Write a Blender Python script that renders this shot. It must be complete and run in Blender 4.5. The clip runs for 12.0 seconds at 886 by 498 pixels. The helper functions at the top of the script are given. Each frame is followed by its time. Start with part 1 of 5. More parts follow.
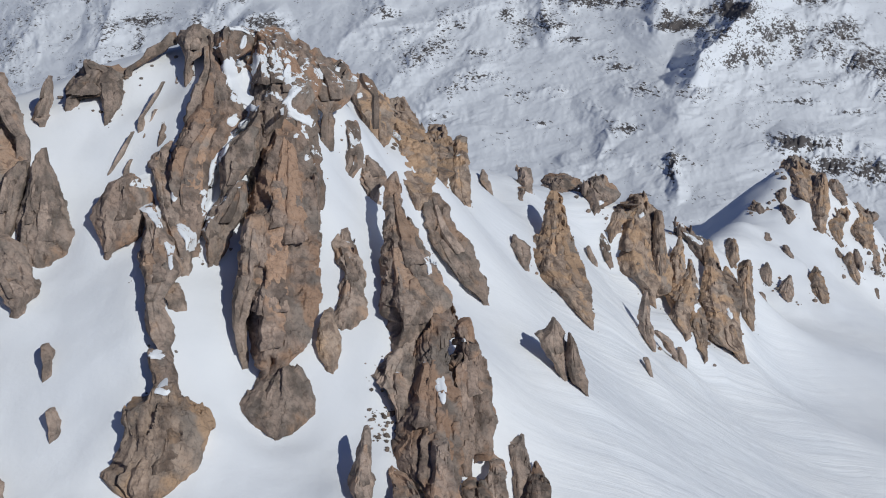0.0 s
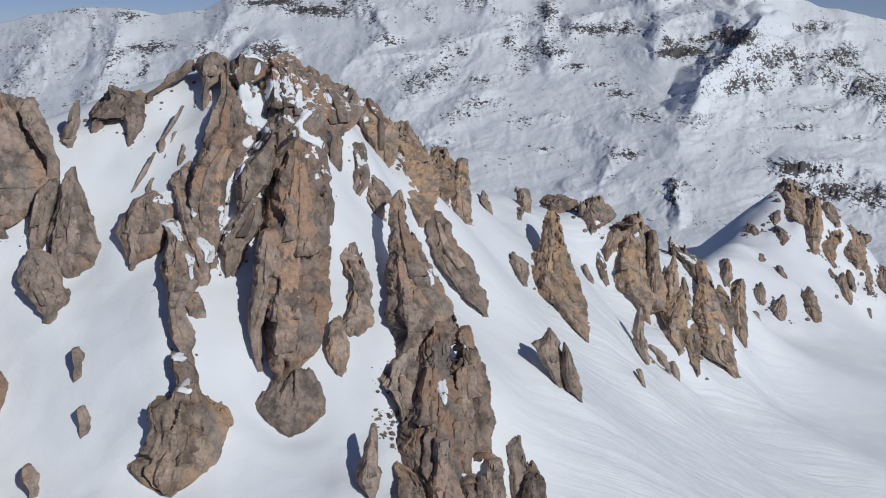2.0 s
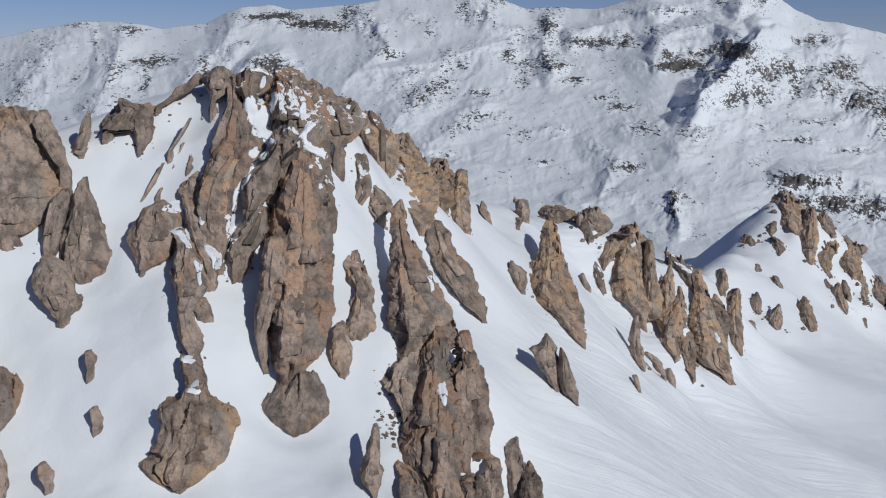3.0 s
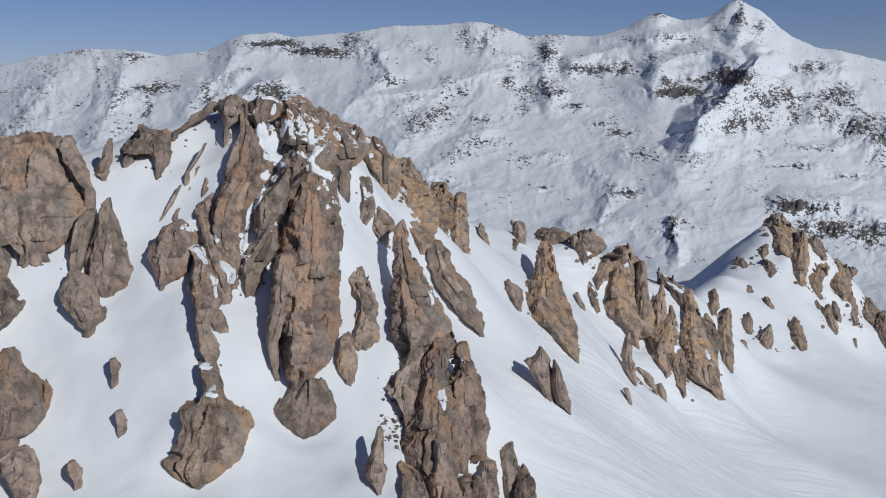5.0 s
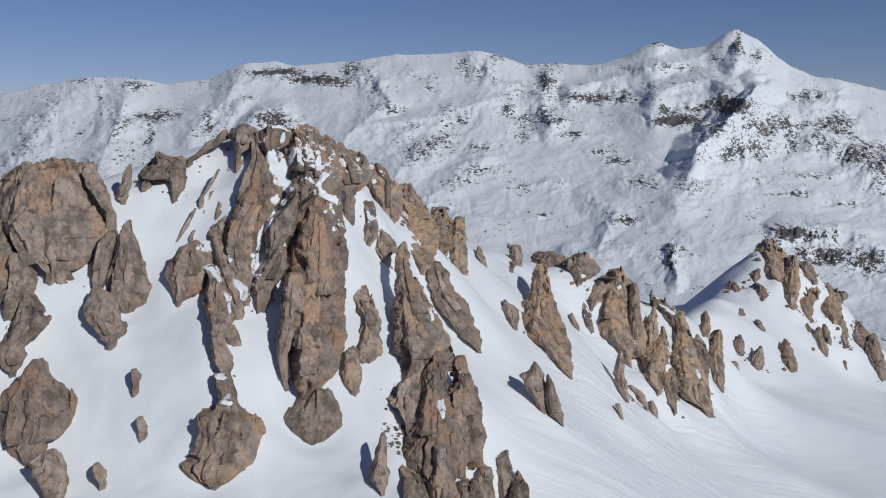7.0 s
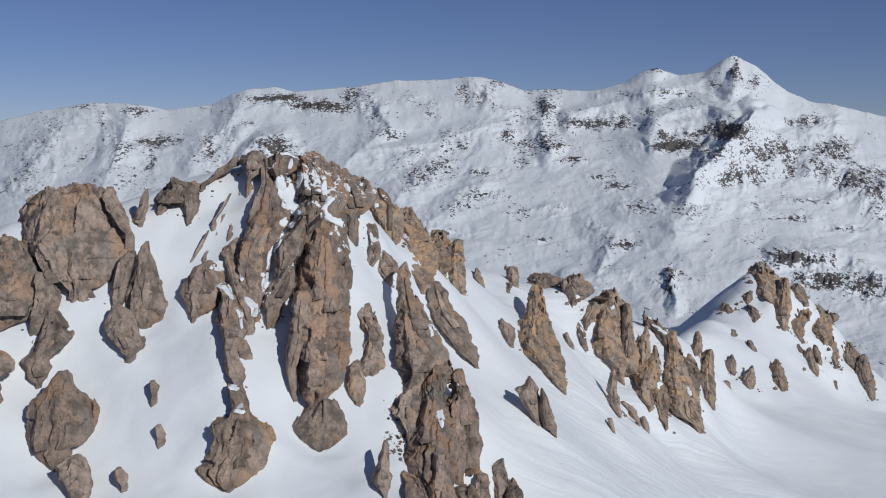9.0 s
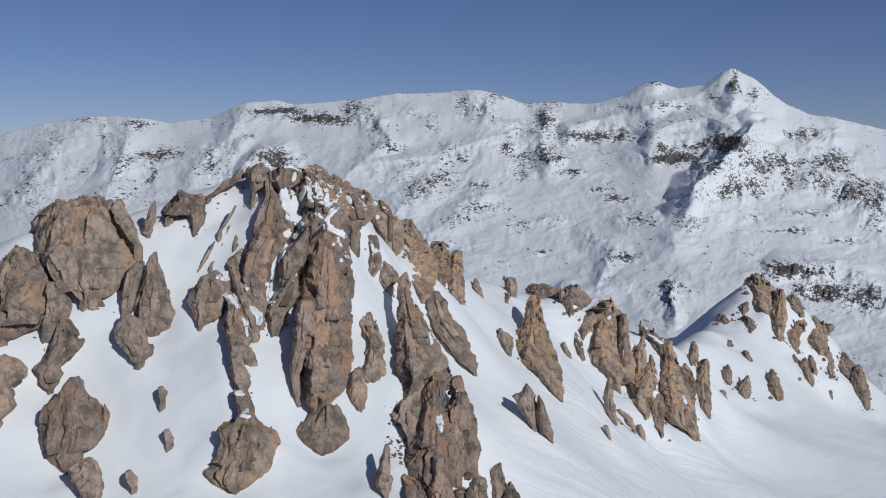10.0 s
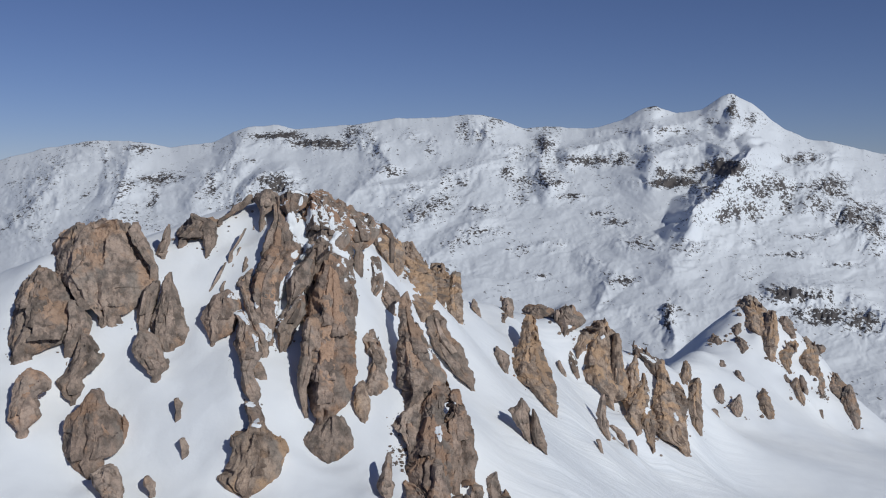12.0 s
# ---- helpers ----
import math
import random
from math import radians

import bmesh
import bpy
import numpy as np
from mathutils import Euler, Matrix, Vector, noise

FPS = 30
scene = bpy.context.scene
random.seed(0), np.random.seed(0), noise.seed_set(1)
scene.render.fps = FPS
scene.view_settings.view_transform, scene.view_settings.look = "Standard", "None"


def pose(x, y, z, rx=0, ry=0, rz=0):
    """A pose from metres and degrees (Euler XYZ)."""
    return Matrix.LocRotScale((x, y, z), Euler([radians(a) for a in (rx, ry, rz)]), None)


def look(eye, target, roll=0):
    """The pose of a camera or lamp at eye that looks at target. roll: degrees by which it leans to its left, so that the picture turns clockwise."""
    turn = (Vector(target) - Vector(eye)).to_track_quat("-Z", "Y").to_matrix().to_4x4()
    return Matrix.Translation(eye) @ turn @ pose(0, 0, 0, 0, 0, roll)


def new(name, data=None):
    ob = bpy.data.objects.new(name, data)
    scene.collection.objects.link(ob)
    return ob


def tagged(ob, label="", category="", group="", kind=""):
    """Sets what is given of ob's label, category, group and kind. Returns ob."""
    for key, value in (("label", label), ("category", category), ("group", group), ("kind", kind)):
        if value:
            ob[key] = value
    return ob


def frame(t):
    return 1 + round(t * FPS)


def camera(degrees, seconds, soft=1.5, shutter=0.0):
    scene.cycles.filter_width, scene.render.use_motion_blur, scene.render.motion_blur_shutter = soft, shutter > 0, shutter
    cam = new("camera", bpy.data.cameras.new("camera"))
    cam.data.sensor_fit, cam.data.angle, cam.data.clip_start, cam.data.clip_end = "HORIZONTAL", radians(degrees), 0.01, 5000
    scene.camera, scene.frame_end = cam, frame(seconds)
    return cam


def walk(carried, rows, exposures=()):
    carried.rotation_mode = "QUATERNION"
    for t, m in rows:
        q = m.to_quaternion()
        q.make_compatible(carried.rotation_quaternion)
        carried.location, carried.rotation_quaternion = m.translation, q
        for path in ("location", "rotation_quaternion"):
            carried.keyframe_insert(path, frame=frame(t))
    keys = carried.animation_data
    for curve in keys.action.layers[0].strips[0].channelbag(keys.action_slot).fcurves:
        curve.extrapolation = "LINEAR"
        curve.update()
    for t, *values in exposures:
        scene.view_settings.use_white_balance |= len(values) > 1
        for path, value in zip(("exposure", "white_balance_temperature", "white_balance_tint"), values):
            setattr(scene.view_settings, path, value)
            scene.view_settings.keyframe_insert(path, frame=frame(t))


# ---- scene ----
cam = camera(46.0, 12.0, soft=1.1)
# seconds, place, then turn in degrees
ROWS = [
    (0.0, -0.35, 24.51, 99.43, 77.66, -0.09, -0.17),
    (0.5, -0.33, 22.52, 99.45, 77.99, -0.09, -0.13),
    (1.0, -0.34, 20.68, 99.50, 78.35, -0.09, -0.10),
    (1.5, -0.31, 18.68, 99.52, 78.73, -0.09, -0.06),
    (2.0, -0.26, 16.72, 99.56, 79.08, -0.06, -0.03),
    (2.5, -0.21, 14.70, 99.57, 79.45, -0.03, -0.01),
    (3.0, -0.16, 12.75, 99.60, 79.80, -0.00, -0.01),
    (5.0, -0.05, 4.26, 99.89, 81.22, 0.01, 0.01),
    (5.5, -0.03, 2.25, 99.96, 81.59, 0.01, 0.01),
    (6.0, 0.00, -0.00, 100.00, 82.00, -0.00, -0.00),
    (6.5, 0.03, -2.10, 100.03, 82.37, -0.01, 0.00),
    (7.0, 0.04, -4.30, 100.11, 82.73, -0.02, 0.01),
    (9.0, 0.19, -13.01, 100.44, 84.10, 0.01, 0.01),
    (9.5, 0.24, -15.19, 100.48, 84.43, 0.03, 0.01),
    (10.0, 0.31, -17.50, 100.57, 84.79, 0.04, 0.01),
    (10.5, 0.32, -19.65, 100.61, 85.13, 0.04, 0.01),
    (11.0, 0.37, -21.98, 100.68, 85.48, 0.04, 0.01),
    (11.5, 0.47, -24.23, 100.74, 85.80, 0.04, 0.01),
    (12.0, 0.48, -26.60, 100.82, 86.11, 0.03, 0.01),
]
walk(cam, [(t, pose(x, y, z, rx, ry, rz)) for t, x, y, z, rx, ry, rz in ROWS], [(0.0, 0.0, 6480.0, 10.0), (12.0, 0.0, 6480.0, 10.0)])  # stops, kelvin, tint

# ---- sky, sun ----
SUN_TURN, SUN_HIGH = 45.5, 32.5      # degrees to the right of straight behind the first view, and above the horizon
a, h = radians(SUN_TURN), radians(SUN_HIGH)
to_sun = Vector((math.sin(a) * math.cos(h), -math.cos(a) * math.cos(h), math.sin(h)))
lamp = bpy.data.lights.new("sun", "SUN")
lamp.energy, lamp.angle, lamp.color = 2.62, radians(0.53), (0.947, 0.965, 0.932)
sun = new("sun", lamp)
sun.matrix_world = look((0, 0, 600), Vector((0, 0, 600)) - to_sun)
world = bpy.data.worlds.new("sky")
world.use_nodes = True
scene.world = world
wn = world.node_tree.nodes
sky = wn.new("ShaderNodeTexSky")
sky.sky_type, sky.sun_disc = "NISHITA", False
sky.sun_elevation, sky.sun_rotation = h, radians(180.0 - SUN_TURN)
sky.altitude, sky.air_density, sky.dust_density, sky.ozone_density = 3000, 0.9, 0.1, 3.0
wn["Background"].inputs["Strength"].default_value = 0.043
cast = wn.new("ShaderNodeMix")
cast.data_type, cast.blend_type = "RGBA", "MULTIPLY"
cast.inputs[0].default_value, cast.inputs[7].default_value = 1.0, (0.95, 0.935, 1.18, 1.0)
world.node_tree.links.new(sky.outputs["Color"], cast.inputs[6])
world.node_tree.links.new(cast.outputs[2], wn["Background"].inputs["Color"])


# ---- noise on arrays ----
def hashed(i, j, k, seed):
    n = (i * 374761393 + j * 668265263 + k * 2147483647 + seed * 1274126177) & 0x7FFFFFFF
    n = ((n ^ (n >> 13)) * 1274126177) & 0x7FFFFFFF
    n = ((n ^ (n >> 15)) * 1103515245) & 0x7FFFFFFF
    return ((n >> 8) & 0xFFFF) / 65535.0


def smooth_noise(p, seed=0):
    """Value noise, about -1 to 1, at the rows of p."""
    q = np.floor(p).astype(np.int64)
    f = p - q
    f = f * f * f * (f * (f * 6 - 15) + 10)
    total = 0
    for c in range(8):
        dx, dy, dz = c & 1, c >> 1 & 1, c >> 2
        weight = (f[:, 0] if dx else 1 - f[:, 0]) * (f[:, 1] if dy else 1 - f[:, 1]) * (f[:, 2] if dz else 1 - f[:, 2])
        total = total + weight * hashed(q[:, 0] + dx, q[:, 1] + dy, q[:, 2] + dz, seed)
    return total * 2 - 1


def layered(p, octaves, seed=0, gain=0.5):
    total, size = 0, 1.0
    for o in range(octaves):
        total = total + size * smooth_noise(p * 2.03 ** o + 17.3 * o, seed + o)
        size *= gain
    return total


def creased(p, octaves, seed=0, gain=0.5):
    """Sharp-crested noise, about 0 to 1."""
    total, size, norm = 0, 1.0, 0
    for o in range(octaves):
        total = total + size * (1 - np.abs(smooth_noise(p * 2.1 ** o + 9.1 * o, seed + o)))
        norm += size
        size *= gain
    return total / norm


def blocks(p, seed=0):
    """Noise of flat-faced cells: each cell has its own height and its own tilt."""
    q = np.floor(p).astype(np.int64)
    best = np.full(len(p), 9.0)
    value = np.zeros(len(p))
    for i in (-1, 0, 1):
        for j in (-1, 0, 1):
            for k in (-1, 0, 1):
                c = q + (i, j, k)
                h0, h1, h2 = (hashed(c[:, 0], c[:, 1], c[:, 2], seed + s) for s in (0, 1, 2))
                d = p - c - np.stack([h0, h1, h2], 1)
                dist = (d * d).sum(1)
                tilt = (h0 - 0.5) * 2 + d[:, 0] * (h1 - 0.5) * 2.4 + d[:, 1] * (h2 - 0.5) * 2.4 + d[:, 2] * (h0 - h1) * 2.0
                near = dist < best
                best = np.where(near, dist, best)
                value = np.where(near, tilt, value)
    return value


def faceted(p, seed=0):
    """Noise of flat faces that meet in sharp creases, about -1 to 1."""
    p = np.stack([0.8 * p[:, 0] + 0.6 * p[:, 1], 0.8 * p[:, 1] - 0.6 * p[:, 0] + 0.5 * p[:, 2], p[:, 2] - 0.4 * p[:, 0]], 1)
    q = np.floor(p).astype(np.int64)
    f = p - q
    order = np.argsort(-f, axis=1)
    f = np.take_along_axis(f, order, 1)
    rows = np.arange(len(p))
    corner = q.copy()
    total = (1 - f[:, 0]) * hashed(corner[:, 0], corner[:, 1], corner[:, 2], seed)
    for n in range(3):
        corner[rows, order[:, n]] += 1
        total = total + (f[:, n] - (f[:, n + 1] if n < 2 else 0)) * hashed(corner[:, 0], corner[:, 1], corner[:, 2], seed)
    return total * 2 - 1


# ---- materials ----
def material(name):
    m = bpy.data.materials.new(name)
    m.use_nodes = True
    t = m.node_tree
    return m, t, t.nodes["Principled BSDF"]


def node(t, kind, **values):
    n = t.nodes.new("ShaderNode" + kind)
    for key, v in values.items():
        n.inputs[key.replace("_", " ")].default_value = v
    return n


def mix_colour(t, factor, a, b):
    n = t.nodes.new("ShaderNodeMix")
    n.data_type = "RGBA"
    t.links.new(factor, n.inputs[0])
    for slot, v in ((6, a), (7, b)):
        if isinstance(v, tuple):
            n.inputs[slot].default_value = (*v, 1)
        else:
            t.links.new(v, n.inputs[slot])
    return n.outputs[2]


def ramp(t, source, low, high, start=0.0, end=1.0):
    n = t.nodes.new("ShaderNodeMapRange")
    n.interpolation_type = "SMOOTHSTEP"
    t.links.new(source, n.inputs[0])
    for i, v in enumerate((low, high, start, end)):
        n.inputs[1 + i].default_value = v
    return n.outputs[0]


def sums(t, kind, a, b):
    n = t.nodes.new("ShaderNodeMath")
    n.operation = kind
    for i, v in enumerate((a, b)):
        if isinstance(v, (int, float)):
            n.inputs[i].default_value = v
        else:
            t.links.new(v, n.inputs[i])
    return n.outputs[0]


def coords(t, scale=(1, 1, 1), turn=(0, 0, 0)):
    c, m = t.nodes.new("ShaderNodeTexCoord"), t.nodes.new("ShaderNodeMapping")
    m.inputs["Scale"].default_value, m.inputs["Rotation"].default_value = scale, turn
    t.links.new(c.outputs["Object"], m.inputs["Vector"])
    return m.outputs[0]


def grain(t, vec, scale, detail=6.0, rough=0.55):
    n = node(t, "TexNoise", Scale=scale, Detail=detail, Roughness=rough)
    t.links.new(vec, n.inputs["Vector"])
    return n.outputs[0]


def upward(t):
    g, s = t.nodes.new("ShaderNodeNewGeometry"), t.nodes.new("ShaderNodeSeparateXYZ")
    t.links.new(g.outputs["Normal"], s.inputs[0])
    return s.outputs[2]


def relief(t, bsdf, height, strength, distance):
    b = node(t, "Bump", Strength=strength, Distance=distance)
    t.links.new(height, b.inputs["Height"])
    t.links.new(b.outputs[0], bsdf.inputs["Normal"])


def rock_material(name, dark, mid, warm, warmth, bald=1.38):
    m, t, bsdf = material(name)
    flat = coords(t)
    tall = coords(t, (1, 1, 0.7), (0.5, 0.3, 0))
    broad, grit, streak = grain(t, flat, 0.16, 5), grain(t, flat, 1.7, 9, 0.68), grain(t, tall, 0.5, 8, 0.62)
    base = mix_colour(t, ramp(t, streak, 0.39, 0.6), dark, mid)
    grey = grain(t, coords(t, (1, 1, 0.6), (0.3, 0.2, 0.4)), 0.11, 6, 0.6)
    base = mix_colour(t, ramp(t, grey, 0.46, 0.6, 0.0, 0.6), base, (0.265, 0.23, 0.198))
    base = mix_colour(t, sums(t, "MULTIPLY", ramp(t, broad, 0.6 - warmth * 0.2, 0.7 - warmth * 0.2), 0.85), base, warm)
    cells = node(t, "TexVoronoi", Scale=0.5)
    cells.feature = "DISTANCE_TO_EDGE"
    bent = t.nodes.new("ShaderNodeVectorMath")
    bent.operation = "MULTIPLY_ADD"
    n = node(t, "TexNoise", Scale=0.8, Detail=4)
    t.links.new(flat, n.inputs["Vector"])
    t.links.new(n.outputs[1], bent.inputs[0])
    bent.inputs[1].default_value = (2.2, 2.2, 2.2)
    t.links.new(tall, bent.inputs[2])
    t.links.new(bent.outputs[0], cells.inputs["Vector"])
    crack = ramp(t, cells.outputs["Distance"], 0.0, 0.03, 1.0, 0.0)
    base = mix_colour(t, sums(t, "MULTIPLY", crack, 0.22), base, (0.06, 0.05, 0.042))
    sand = grain(t, flat, 4.5, 5, 0.7)
    base = mix_colour(t, ramp(t, grit, 0.5, 0.7, 0.0, 0.16), base, (0.5, 0.43, 0.36))
    base = mix_colour(t, ramp(t, grit, 0.46, 0.3, 0.0, 0.45), base, (0.09, 0.074, 0.062))
    base = mix_colour(t, ramp(t, sand, 0.47, 0.33, 0.0, 0.4), base, (0.1, 0.083, 0.07))
    base = mix_colour(t, ramp(t, sand, 0.54, 0.68, 0.0, 0.14), base, (0.5, 0.44, 0.38))
    own = t.nodes.new("ShaderNodeObjectInfo")
    hue = node(t, "HueSaturation", Hue=0.5, Saturation=0.93)
    t.links.new(ramp(t, own.outputs["Random"], 0.0, 1.0, 0.86, 1.24), hue.inputs["Value"])
    t.links.new(base, hue.inputs["Color"])
    base = hue.outputs[0]
    lying = sums(t, "ADD", upward(t), sums(t, "MULTIPLY", sums(t, "SUBTRACT", grain(t, flat, 0.4, 7), 0.5), 2.2))
    snowy = ramp(t, lying, bald, bald + 0.06)
    base = mix_colour(t, snowy, base, (0.86, 0.88, 0.9))
    t.links.new(base, bsdf.inputs["Base Color"])
    bsdf.inputs["Roughness"].default_value = 0.88
    bsdf.inputs["Specular IOR Level"].default_value = 0.25
    height = sums(t, "ADD", sums(t, "ADD", sums(t, "MULTIPLY", grit, 0.6), sums(t, "MULTIPLY", sand, 0.45)), sums(t, "SUBTRACT", sums(t, "MULTIPLY", streak, 0.6), sums(t, "MULTIPLY", crack, 0.25)))
    relief(t, bsdf, height, 0.75, 0.24)
    return m


ROCK = [
    rock_material("grey_brown_rock", (0.16, 0.122, 0.099), (0.4, 0.295, 0.232), (0.42, 0.265, 0.172), 0.5),
    rock_material("rust_brown_rock", (0.178, 0.13, 0.104), (0.4, 0.285, 0.22), (0.42, 0.25, 0.155), 0.62),
    rock_material("ochre_rock", (0.175, 0.122, 0.092), (0.43, 0.31, 0.228), (0.47, 0.295, 0.17), 0.6),
    rock_material("snow_flecked_rock", (0.135, 0.104, 0.086), (0.29, 0.212, 0.165), (0.35, 0.2, 0.12), 0.6, 0.87),
]


def snow_material():
    m, t, bsdf = material("wind_packed_snow")
    flat = coords(t)
    runs = coords(t, (22.0, 1.0, 22.0), (0, 0, radians(22)))
    runs.node.vector_type = "TEXTURE"
    broad, fine, run = grain(t, flat, 0.035, 4), grain(t, flat, 1.3, 8, 0.6), grain(t, runs, 0.55, 7, 0.62)
    base = mix_colour(t, ramp(t, broad, 0.35, 0.7), (0.8, 0.82, 0.85), (0.87, 0.88, 0.89))
    bsdf.inputs["Roughness"].default_value = 0.6
    bsdf.inputs["Specular IOR Level"].default_value = 0.2
    place = t.nodes.new("ShaderNodeSeparateXYZ")
    t.links.new(flat, place.inputs[0])
    where = sums(t, "MULTIPLY", ramp(t, place.outputs[0], 0, 26), ramp(t, place.outputs[0], 62, 92, 1.0, 0.12))
    # snow colour is greyer where the run noise is low
    low_run = sums(t, "MULTIPLY", ramp(t, run, 0.36, 0.6, 1.0, 0.0), where)
    base = mix_colour(t, sums(t, "MULTIPLY", low_run, 0.62), base, (0.74, 0.765, 0.8))
    t.links.new(base, bsdf.inputs["Base Color"])
    run = sums(t, "MULTIPLY", run, where)
    relief(t, bsdf, sums(t, "ADD", sums(t, "MULTIPLY", fine, 0.25), sums(t, "MULTIPLY", run, 2.6)), 0.4, 0.5)
    return m


def range_material():
    m, t, bsdf = material("snowy_far_rock")
    flat = coords(t)
    bare = t.nodes.new("ShaderNodeAttribute")
    bare.attribute_name = "bare"
    fleck = grain(t, coords(t, (0.8, 0.3, 1.7), (0, 0.4, 0)), 0.085, 8, 0.66)
    patch = grain(t, coords(t, (1, 0.3, 1.2)), 0.016, 6, 0.6)
    spread_out = sums(t, "ADD", sums(t, "ADD", sums(t, "MULTIPLY", sums(t, "SUBTRACT", fleck, 0.5), 2.4), sums(t, "MULTIPLY", sums(t, "SUBTRACT", grain(t, coords(t, (0.9, 0.3, 1.5), (0, -0.6, 0)), 0.2, 5, 0.6), 0.5), 2.4)), sums(t, "MULTIPLY", sums(t, "SUBTRACT", patch, 0.5), 1.6))
    shown = ramp(t, sums(t, "ADD", bare.outputs["Fac"], spread_out), 0.54, 0.63)
    stone = mix_colour(t, grain(t, flat, 0.02, 6), (0.05, 0.052, 0.06), (0.17, 0.145, 0.13))
    snow = mix_colour(t, grain(t, flat, 0.004, 5), (0.71, 0.735, 0.775), (0.79, 0.81, 0.838))
    t.links.new(mix_colour(t, shown, snow, stone), bsdf.inputs["Base Color"])
    bsdf.inputs["Roughness"].default_value = 0.75
    bsdf.inputs["Specular IOR Level"].default_value = 0.15
    relief(t, bsdf, sums(t, "ADD", fleck, sums(t, "MULTIPLY", grain(t, flat, 0.006, 8, 0.6), 1.6)), 0.12, 7.0)
    return m


SNOW, RANGE = snow_material(), range_material()


def mesh_from(name, verts, faces, mat, flat=False):
    me = bpy.data.meshes.new(name)
    verts, faces = np.asarray(verts, np.float32), np.asarray(faces, np.int32)
    side = faces.shape[1]
    me.vertices.add(len(verts))
    me.vertices.foreach_set("co", verts.ravel())
    me.loops.add(faces.size)
    me.loops.foreach_set("vertex_index", faces.ravel())
    me.polygons.add(len(faces))
    me.polygons.foreach_set("loop_start", np.arange(0, faces.size, side, dtype=np.int32))
    me.polygons.foreach_set("use_smooth", np.full(len(faces), not flat))
    me.update(calc_edges=True)
    me.materials.append(mat)
    return me


def grid_faces(rows, cols, closed=False):
    i, j = np.meshgrid(np.arange(rows - 1), np.arange(cols if closed else cols - 1), indexing="ij")
    n = (j + 1) % cols
    return np.stack([i * cols + j, i * cols + n, (i + 1) * cols + n, (i + 1) * cols + j], -1).reshape(-1, 4)


# ---- rocks, planned first, since the snow lies against their feet ----
PLAN = []


def plan(kind, label, tone, stations):
    """A rock from the top down: (x, front y, z, half width)."""
    PLAN.append((kind, label, tone, stations))


plan("rock_outcrop", "broad brown and grey rock wall above the snow gully", 0,
     [(-52.2, 137.0, 94.0, 1.06), (-54.2, 136.2, 93.2, 3.62), (-55.1, 135.4, 92.4, 4.93), (-55.2, 134.4, 91.3, 5.8), (-55.1, 133.3, 90.1, 6.66), (-54.4, 132.0, 88.4, 7.33), (-53.7, 130.6, 86.8, 8.0), (-52.3, 129.4, 85.2, 8.28), (-51.7, 128.6, 84.0, 7.37), (-51.6, 127.9, 82.8, 5.68), (-50.5, 127.3, 81.6, 4.41), (-50.0, 127.0, 80.8, 3.12), (-49.8, 126.9, 80.3, 1.9)])
plan("rock_outcrop", "stepped rust-brown rock shoulder with snow at its foot", 0,
     [(-60.8, 130.8, 87.0, 0.7), (-60.3, 129.5, 86.1, 1.86), (-60.2, 128.0, 84.9, 3.25), (-60.0, 126.6, 83.8, 3.61), (-59.5, 124.8, 82.4, 4.27), (-58.9, 123.1, 80.9, 4.76), (-58.3, 121.5, 79.5, 5.16), (-58.2, 120.2, 78.1, 5.01), (-58.8, 119.5, 77.0, 4.35), (-59.6, 119.0, 75.9, 1.66)])
plan("rock_rib", "slender grey rock rib running down into snow", 0,
     [(-54.7, 127.0, 82.5, 0.59), (-53.6, 124.8, 80.7, 1.36), (-52.9, 122.9, 78.9, 1.63), (-53.1, 122.0, 77.4, 1.3)])
plan("rock_pinnacle", "pointed brown rock horn beside the snow saddle", 0,
     [(-49.2, 140.9, 93.5, 0.34), (-49.1, 139.4, 92.4, 0.83), (-48.1, 137.7, 91.1, 1.04), (-46.8, 136.1, 89.9, 0.9), (-45.6, 134.9, 88.6, 0.73), (-44.5, 134.0, 87.4, 0.37)])
plan("rock_rib", "dark shadowed rock between the wall and the pinnacle", 0,
     [(-43.2, 130.3, 85.1, 0.48), (-43.9, 129.6, 83.9, 1.11), (-44.1, 129.0, 82.7, 1.15), (-44.3, 128.2, 81.1, 1.18), (-44.5, 127.5, 79.5, 1.09), (-44.3, 126.8, 77.9, 0.54)])
plan("rock_pinnacle", "sharp brown pinnacle rising from the snow slope", 0,
     [(-41.1, 131.1, 86.4, 0.16), (-41.4, 130.3, 85.1, 0.72), (-41.2, 129.4, 83.5, 1.15), (-41.0, 128.6, 81.9, 1.59), (-41.3, 127.8, 80.3, 2.26), (-41.1, 127.1, 78.7, 2.69), (-41.1, 126.5, 77.1, 2.88), (-40.9, 126.2, 76.2, 2.68), (-41.0, 126.0, 75.3, 1.49)])
plan("boulder", "two-lobed grey-brown boulder below the pinnacle", 0,
     [(-43.6, 124.8, 78.2, 0.65), (-43.1, 123.5, 77.2, 1.41), (-42.7, 122.3, 76.1, 1.6), (-41.9, 121.2, 75.1, 1.55), (-41.0, 120.5, 74.4, 1.66), (-40.3, 120.0, 73.7, 1.2), (-40.5, 119.7, 73.2, 1.05), (-40.3, 119.5, 72.8, 0.45)])
plan("rock_pinnacle", "small tilted rock tooth on the snow saddle", 0,
     [(-44.3, 143.2, 93.2, 0.12), (-44.6, 142.6, 92.2, 0.51), (-44.7, 142.0, 90.8, 0.73), (-45.1, 141.4, 89.5, 0.81), (-45.5, 141.1, 88.6, 0.98), (-44.9, 141.0, 88.3, 0.38)])
